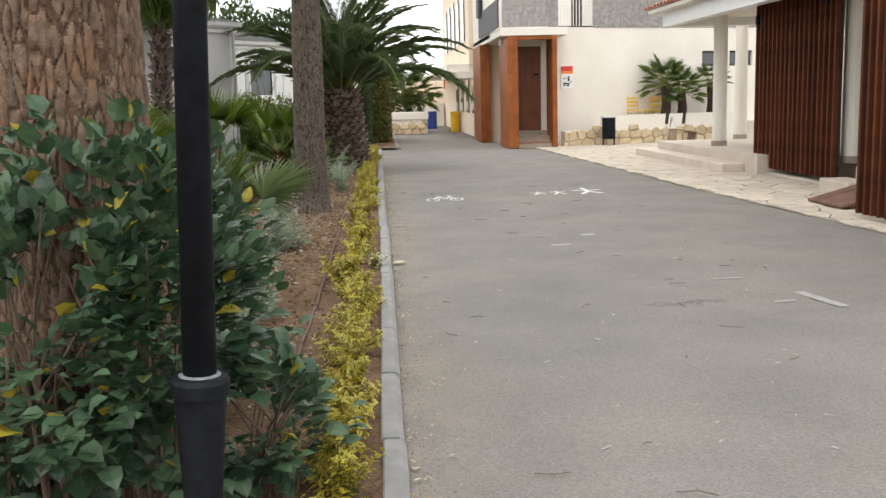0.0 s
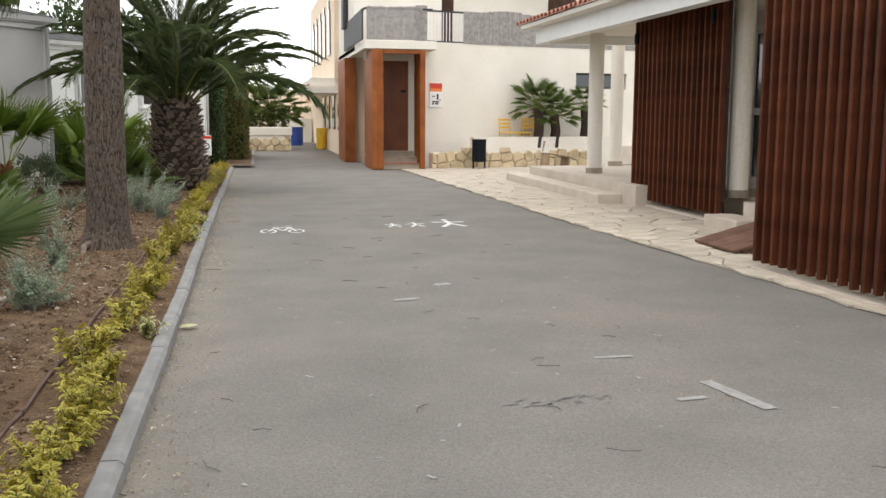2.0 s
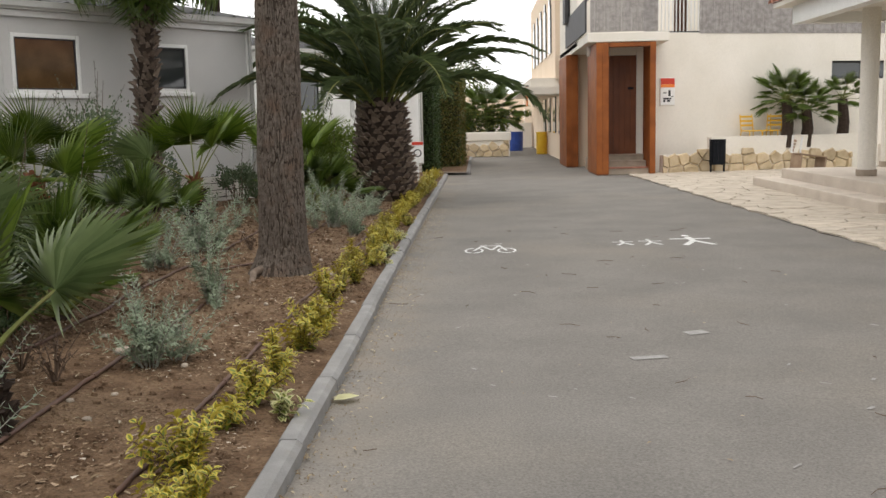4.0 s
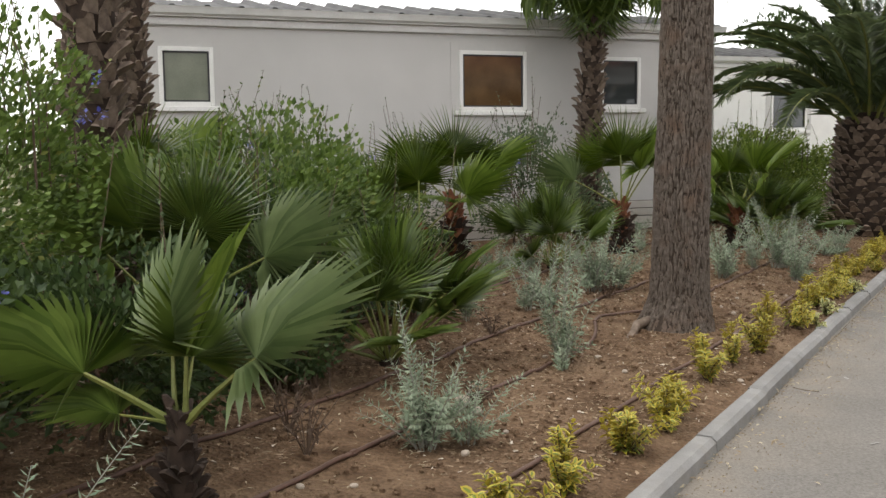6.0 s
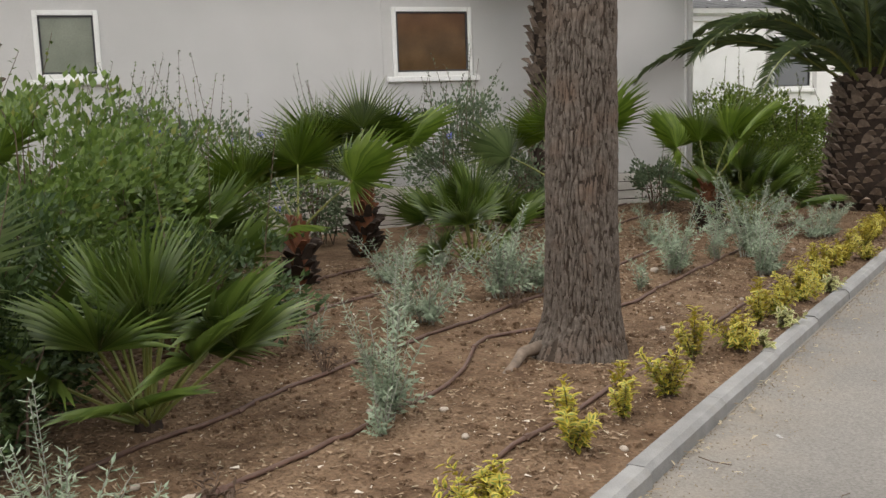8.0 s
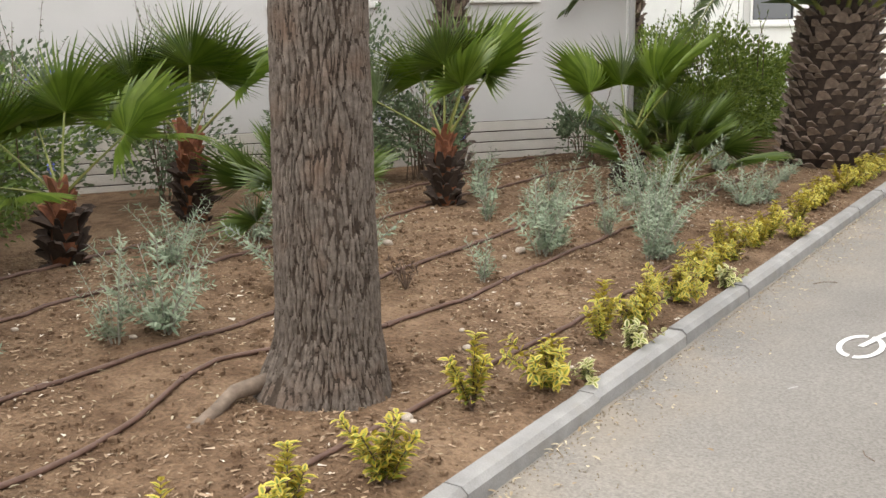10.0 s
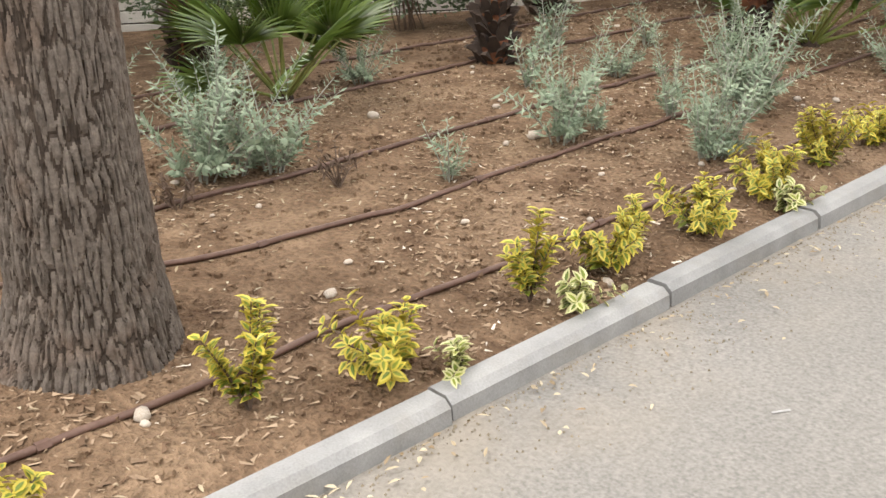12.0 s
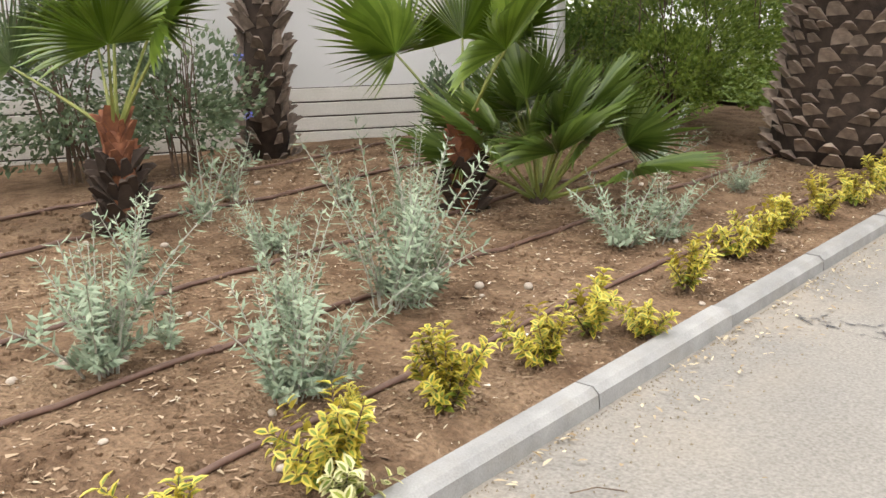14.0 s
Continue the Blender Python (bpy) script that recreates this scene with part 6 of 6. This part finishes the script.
leafy_bush(-4.9, 10.9, (1.15, 1.2), 1.30, 11000, 0.048, M_PLUMBAGO, "loose green plumbago shrub with blue flowers", 16, 26, seed=1)
leafy_bush(-5.9, 12.0, (1.0, 0.9), 1.5, 7000, 0.055, M_WALLSHRUB, "loose grey-green shrub against the mobile home", 4, 26, seed=2)
leafy_bush(-3.3, 6.5, (0.85, 0.9), 1.85, 15000, 0.048, M_PLUMBAGO, "tall green plumbago shrub with blue flowers", 14, 44, seed=3)
leafy_bush(-3.5, 9.0, (0.85, 0.9), 1.4, 8775, 0.058, M_PLUMBAGO, "dense green shrub behind the dwarf palm", 3, 6, seed=4)
leafy_bush(-5.2, 13.4, (0.55, 0.6), 1.35, 3510, 0.05, M_WALLSHRUB, "sparse shrub against the mobile home", 2, 14, seed=5)
leafy_bush(-4.25, 14.7, (0.7, 0.65), 1.55, 4860, 0.052, M_WALLSHRUB, "sparse grey-green shrub with blue flowers by the wall", 5, 16, seed=6)
leafy_bush(-3.75, 15.2, (0.45, 0.45), 0.95, 2295, 0.05, M_WALLSHRUB, "low shrub at the palm's foot", 2, 5, seed=7)
leafy_bush(-2.9, 17.0, (0.4, 0.4), 0.6, 2025, 0.045, M_WALLSHRUB, "low grey-green shrub by the wall's corner", 0, 4, seed=8)
leafy_bush(-2.5, 19.4, (1.1, 0.95), 1.5, 15000, 0.05, M_BRIGHTSHRUB, "rounded bright green shrub beside the date palm", 0, 16, seed=9)
leafy_bush(-2.3, 18.75, (0.75, 0.6), 0.85, 8000, 0.045, M_BRIGHTSHRUB, "low bright green shrub before the lawn", 0, 6, seed=41)
leafy_bush(-3.2, 18.7, (0.8, 0.7), 1.0, 8000, 0.045, M_PLUMBAGO, "low dense green shrub by the mobile home", 0, 6, seed=42)
leafy_bush(-1.9, 21.4, (1.0, 0.9), 1.2, 9000, 0.055, M_BRIGHTSHRUB, "bright green shrub behind the date palm", 0, 8, seed=10)
leafy_bush(-3.2, 4.4, (1.0, 1.0), 1.5, 8775, 0.06, M_PLUMBAGO, "green shrub among the palms", 3, 8, seed=11)
leafy_bush(-2.9, 2.6, (0.9, 0.9), 1.5, 6750, 0.06, M_PLUMBAGO, "green shrub beside the roadside tree", 0, 6, seed=12)
# The next seven shrubs take the dark hedge leaf, standing in for understory shade.
leafy_bush(-2.95, 8.2, (0.62, 0.6), 1.0, 5200, 0.05, M_HEDGE, "low dark dense shrub between the palms", 2, 4, seed=21)
leafy_bush(-2.15, 6.6, (0.6, 0.55), 0.85, 4600, 0.05, M_HEDGE, "low dark dense shrub beside the small palm", 2, 4, seed=22)
leafy_bush(-2.4, 5.5, (0.7, 0.65), 1.05, 5200, 0.055, M_HEDGE, "dark dense shrub among the palms", 3, 6, seed=23)
leafy_bush(-2.6, 9.5, (0.5, 0.5), 0.75, 3000, 0.05, M_HEDGE, "low dark shrub behind the dwarf palm", 0, 4, seed=24)
leafy_bush(-2.42, 8.0, (0.52, 0.48), 0.92, 7000, 0.042, M_HEDGE, "dark dense shrub filling the gap between palms", 1, 4, seed=31)
leafy_bush(-1.95, 5.25, (0.6, 0.6), 0.8, 6500, 0.042, M_HEDGE, "low dark shrub with blue flowers among silver stems", 5, 5, seed=33)
leafy_bush(-2.05, 7.75, (0.34, 0.32), 0.55, 3400, 0.04, M_HEDGE, "low dark shrub at the bed's shaded middle", 0, 3, seed=32)
leafy_bush(-6.8, 9.0, (1.2, 1.2), 1.9, 8100, 0.065, M_PLUMBAGO, "green shrub behind the palm trunks", 4, 12, seed=13)
leafy_bush(-1.15, 1.25, (0.45, 0.40), 1.25, 1300, 0.072, M_HIBISCUS, "dark broad-leaved shrub round the roadside tree", 0, 0, False, 0.82, seed=45)
leafy_bush(-0.86, 1.42, (0.46, 0.42), 1.38, 1900, 0.072, M_HIBISCUS, "dark broad-leaved shrub with a few yellow leaves", 0, 0, False, 0.82, seed=14)
leafy_bush(-0.48, 1.62, (0.26, 0.26), 0.55, 340, 0.075, M_HIBISCUS, "low dark broad-leaved shoots by the kerb", 0, 0, False, 0.72, seed=15)
leafy_bush(-0.98, 2.75, (0.42, 0.5), 1.25, 1500, 0.08, M_HIBISCUS, "dark broad-leaved shrub behind the lamp post", 0, 0, False, 0.7, seed=16)


def hedge_block(x0, y0, x1, y1, h, mat, label, n=6500):
    p = thing("clipped_hedge", label, "hedge", "clipped hedges", at=pose((x0 + x1) / 2, (y0 + y1) / 2, 0.05))
    hx, hy = (x1 - x0) / 2, (y1 - y0) / 2
    # Dark solid box within the leaves: the hedge's inner shade given as colour.
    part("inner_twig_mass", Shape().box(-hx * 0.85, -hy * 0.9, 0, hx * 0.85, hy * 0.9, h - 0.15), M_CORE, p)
    s = Shape()
    for _ in range(n):
        f = rng.random()
        if f < 0.45:
            q = Vector((uni(-hx, hx), -hy, uni(0.02, h)))
        elif f < 0.85:
            q = Vector((hx if rng.random() < 0.7 else -hx, uni(-hy, hy), uni(0.02, h)))
        else:
            q = Vector((uni(-hx, hx), uni(-hy, hy), h))
        q += Vector((uni(-0.07, 0.07), uni(-0.07, 0.07), uni(-0.07, 0.07)))
        s.blade(q, on_sphere() + Vector((0, 0, 0.4)), on_sphere(), uni(0.05, 0.10), 0.04, 0, 0.1)
    part("foliage", s, mat, p)


hedge_block(-1.35, 28.2, -0.35, 30.0, 2.45, M_HEDGE, "clipped dark green hedge block beside the lane")
hedge_block(-0.75, 31.0, 0.30, 35.5, 2.75, M_HEDGERED, "clipped hedge with red young leaves beside the lane", 9000)
leafy_bush(0.7, 42.2, (1.3, 0.9), 1.7, 4500, 0.12, M_FARLEAF, "yellow-green bed behind the rubble wall", seed=17, z=0.3)
leafy_bush(-1.2, 42.0, (1.5, 0.9), 2.3, 4500, 0.13, M_FARLEAF, "yellow-green shrubs behind the rubble wall", seed=18, z=0.3)


def far_tree(x, y, h, r, label, mat):
    p = thing("garden_tree", label, "tree", at=pose(x, y, 0.0))
    part("trunk", Shape().tube([(0, 0, 0), (0.1, 0, h * 0.4), (0, 0.1, h * 0.75)], [0.2, 0.15, 0.06], 9), M_PINE, p)
    for k in range(5):
        a = k * 1.26
        part("limb", Shape().tube([(0.08, 0, h * 0.45), (math.cos(a) * r * 0.6, math.sin(a) * r * 0.6, h * 0.75)], [0.07, 0.02], 6), M_PINE, p)
    s = Shape()
    for k in range(7):
        a = k * 0.9
        leaf_cloud(s, (math.cos(a) * r * 0.55, math.sin(a) * r * 0.55, h * uni(0.6, 0.9)), (r * 0.55, r * 0.55, h * 0.17), 800, 0.16, 0, 0.5, seed=k + x)
    part("crown", s, mat, p)


far_tree(-3.6, 30.0, 4.4, 1.7, "leafy garden tree behind the date palm", M_HEDGE)
far_tree(-1.5, 62.0, 5.5, 3.0, "far garden tree at the lane's end", M_FARLEAF)
tagged(part("backdrop_wall", Shape().box(-14, 58, 0, 3.4, 58.3, 2.9), M_CREAM), "long pale wall closing the lane's end", "wall", kind="structure")
tagged(part("garden_bank", Shape().box(1.2, 52, 0, 3.5, 53, 1.25), M_WHITE), "white low wall at the lane's end", "wall", kind="structure")
leafy_bush(2.3, 53.5, (1.2, 0.5), 0.8, 1500, 0.12, M_FARLEAF, "flower bed on the white wall", seed=19, z=1.2)

# ---- litter on soil and road ----
chips = Shape()
for _ in range(60000):
    x, yy = -0.14 - 4.0 * rng.random() ** 1.25, uni(2.5, 19.0)
    if noise.noise((x * 1.1, yy * 1.1, 7.0)) < -0.22:
        continue
    a, l = uni(0, 6.28), 0.0045 + 0.016 * rng.random() ** 2.2
    w = l * uni(0.12, 0.45)
    c, n, z = math.cos(a), math.sin(a), bed_lift(x, yy) + 0.003
    t1, t2 = uni(-0.004, 0.008), uni(-0.004, 0.008)
    chips.add([(x - c * l + n * w, yy - n * l - c * w, z + t1), (x - c * l - n * w, yy - n * l + c * w, z + t2), (x + c * l - n * w * 0.6, yy + n * l + c * w * 0.6, z + t1 * 0.5 + 0.002), (x + c * l + n * w * 0.6, yy + n * l - c * w * 0.6, z + 0.003)], [(0, 1, 2, 3)])
tagged(part("bark_chips", chips, M_CHIP), "brown and tan bark chips strewn over the soil", "mulch", kind="stuff")
clods = Shape()
for _ in range(6500):
    x, yy = -0.14 - 3.6 * rng.random(), uni(4, 19.0)
    r = uni(0.006, 0.022) * (1.5 if rng.random() < 0.05 else 1)
    z = bed_lift(x, yy)
    top = [(x + r * uni(0.7, 1.2) * math.cos(k * 1.2566), yy + r * uni(0.7, 1.2) * math.sin(k * 1.2566), z - 0.003) for k in range(5)]
    mid = [(x + (p[0] - x) * 0.7, yy + (p[1] - yy) * 0.7, z + r * uni(0.5, 0.9)) for p in top]
    clods.add(top + mid, [(k, (k + 1) % 5, 5 + (k + 1) % 5, 5 + k) for k in range(5)] + [(5, 6, 7, 8, 9)])
tagged(part("soil_clods", clods, M_SOIL), "small clods of brown earth on the bed", "soil", kind="stuff")


def pebble_mesh(k):
    s, r = Shape(), random.Random(k)
    rows = []
    for i in range(5):
        t = math.pi * i / 4
        rows.append([(math.sin(t) * math.cos(a * 1.0472) * r.uniform(0.85, 1.15), math.sin(t) * math.sin(a * 1.0472) * 0.75 * r.uniform(0.85, 1.15), -math.cos(t) * 0.55 + 0.3) for a in range(6)])
    vs = [v for row in rows for v in row]
    s.add(vs, [(i * 6 + a, i * 6 + (a + 1) % 6, i * 6 + 6 + (a + 1) % 6, i * 6 + 6 + a) for i in range(4) for a in range(6)])
    return s.mesh("pebble", [M_PEBBLE], True)


PEBBLES = [pebble_mesh(k) for k in (1, 2, 3)]
SPOTS = [(-1.07, 7.90, 0.05), (-0.50, 10.57, 0.035), (-2.25, 12.75, 0.04), (-0.73, 11.35, 0.03), (-1.46, 13.13, 0.045), (-0.20, 12.12, 0.03), (-0.95, 14.75, 0.03), (-1.2, 8.0, 0.06), (-1.25, 7.6, 0.05), (-0.8, 14.9, 0.03)]
SPOTS += [(uni(-3.2, -0.15), uni(4.5, 18), uni(0.010, 0.028)) for _ in range(80)]
for x, yy, r in SPOTS:
    ob = part("pebble", PEBBLES[rng.randrange(3)], None, at=pose(x, yy, bed_lift(x, yy), 0, 0, uni(0, 360)) @ Matrix.Scale(r, 4))
    tagged(ob, "pale stone lying on the brown soil", "stone", "loose stones")
litter = Shape()
for _ in range(700):
    x, yy = 0.03 + 0.25 * rng.random() ** 2.2, uni(0.5, 18)
    litter.leaf(Vector((x, yy, 0.008)), Vector((uni(-1, 1), uni(-1, 1), uni(0, 0.25))), Vector((0, 0, 1)), uni(0.015, 0.045), uni(0.006, 0.016), 0, 0.4, 0.1)
for _ in range(110):
    x, yy = uni(0.2, 3.5), uni(1.0, 16)
    litter.leaf(Vector((x, yy, 0.006)), Vector((uni(-1, 1), uni(-1, 1), uni(0, 0.2))), Vector((0, 0, 1)), uni(0.012, 0.04), uni(0.004, 0.014), 0, 0.4, 0.1)
for _ in range(2600):
    x, yy = uni(-2.6, -0.13), uni(5.5, 18)
    litter.leaf(Vector((x, yy, bed_lift(x, yy) + 0.006)), Vector((uni(-1, 1), uni(-1, 1), uni(-0.1, 0.3))), Vector((0, 0, 1)), uni(0.012, 0.045), uni(0.003, 0.012), 0, 0.4, 0.1)
tagged(part("fallen_leaves", litter, M_DRYLEAF), "dry leaves and petals fallen on soil and kerb", "leaves", kind="stuff")
big_leaf = Shape()
big_leaf.leaf(Vector((0.04, 6.98, 0.012)), Vector((1, 0.5, 0.05)), Vector((0, 0, 1)), 0.14, 0.10, 0, 0.15, 0.02)
tagged(part("fallen_leaf", big_leaf, M_EUOPALE), "large pale fallen leaf on the asphalt", "leaf")
tw = Shape()
for _ in range(60):
    x, yy, a, l = uni(0.05, 3.6), uni(1.5, 15), uni(0, 6.28), uni(0.04, 0.16)
    tw.tube([(x, yy, 0.008), (x + math.cos(a) * l * 0.5, yy + math.sin(a) * l * 0.5, 0.010), (x + math.cos(a + 0.3) * l, yy + math.sin(a + 0.3) * l, 0.007)], 0.0022, 4)
tagged(part("fallen_twigs", tw, M_TWIG), "thin dry twigs scattered on the asphalt", "twigs", kind="stuff")
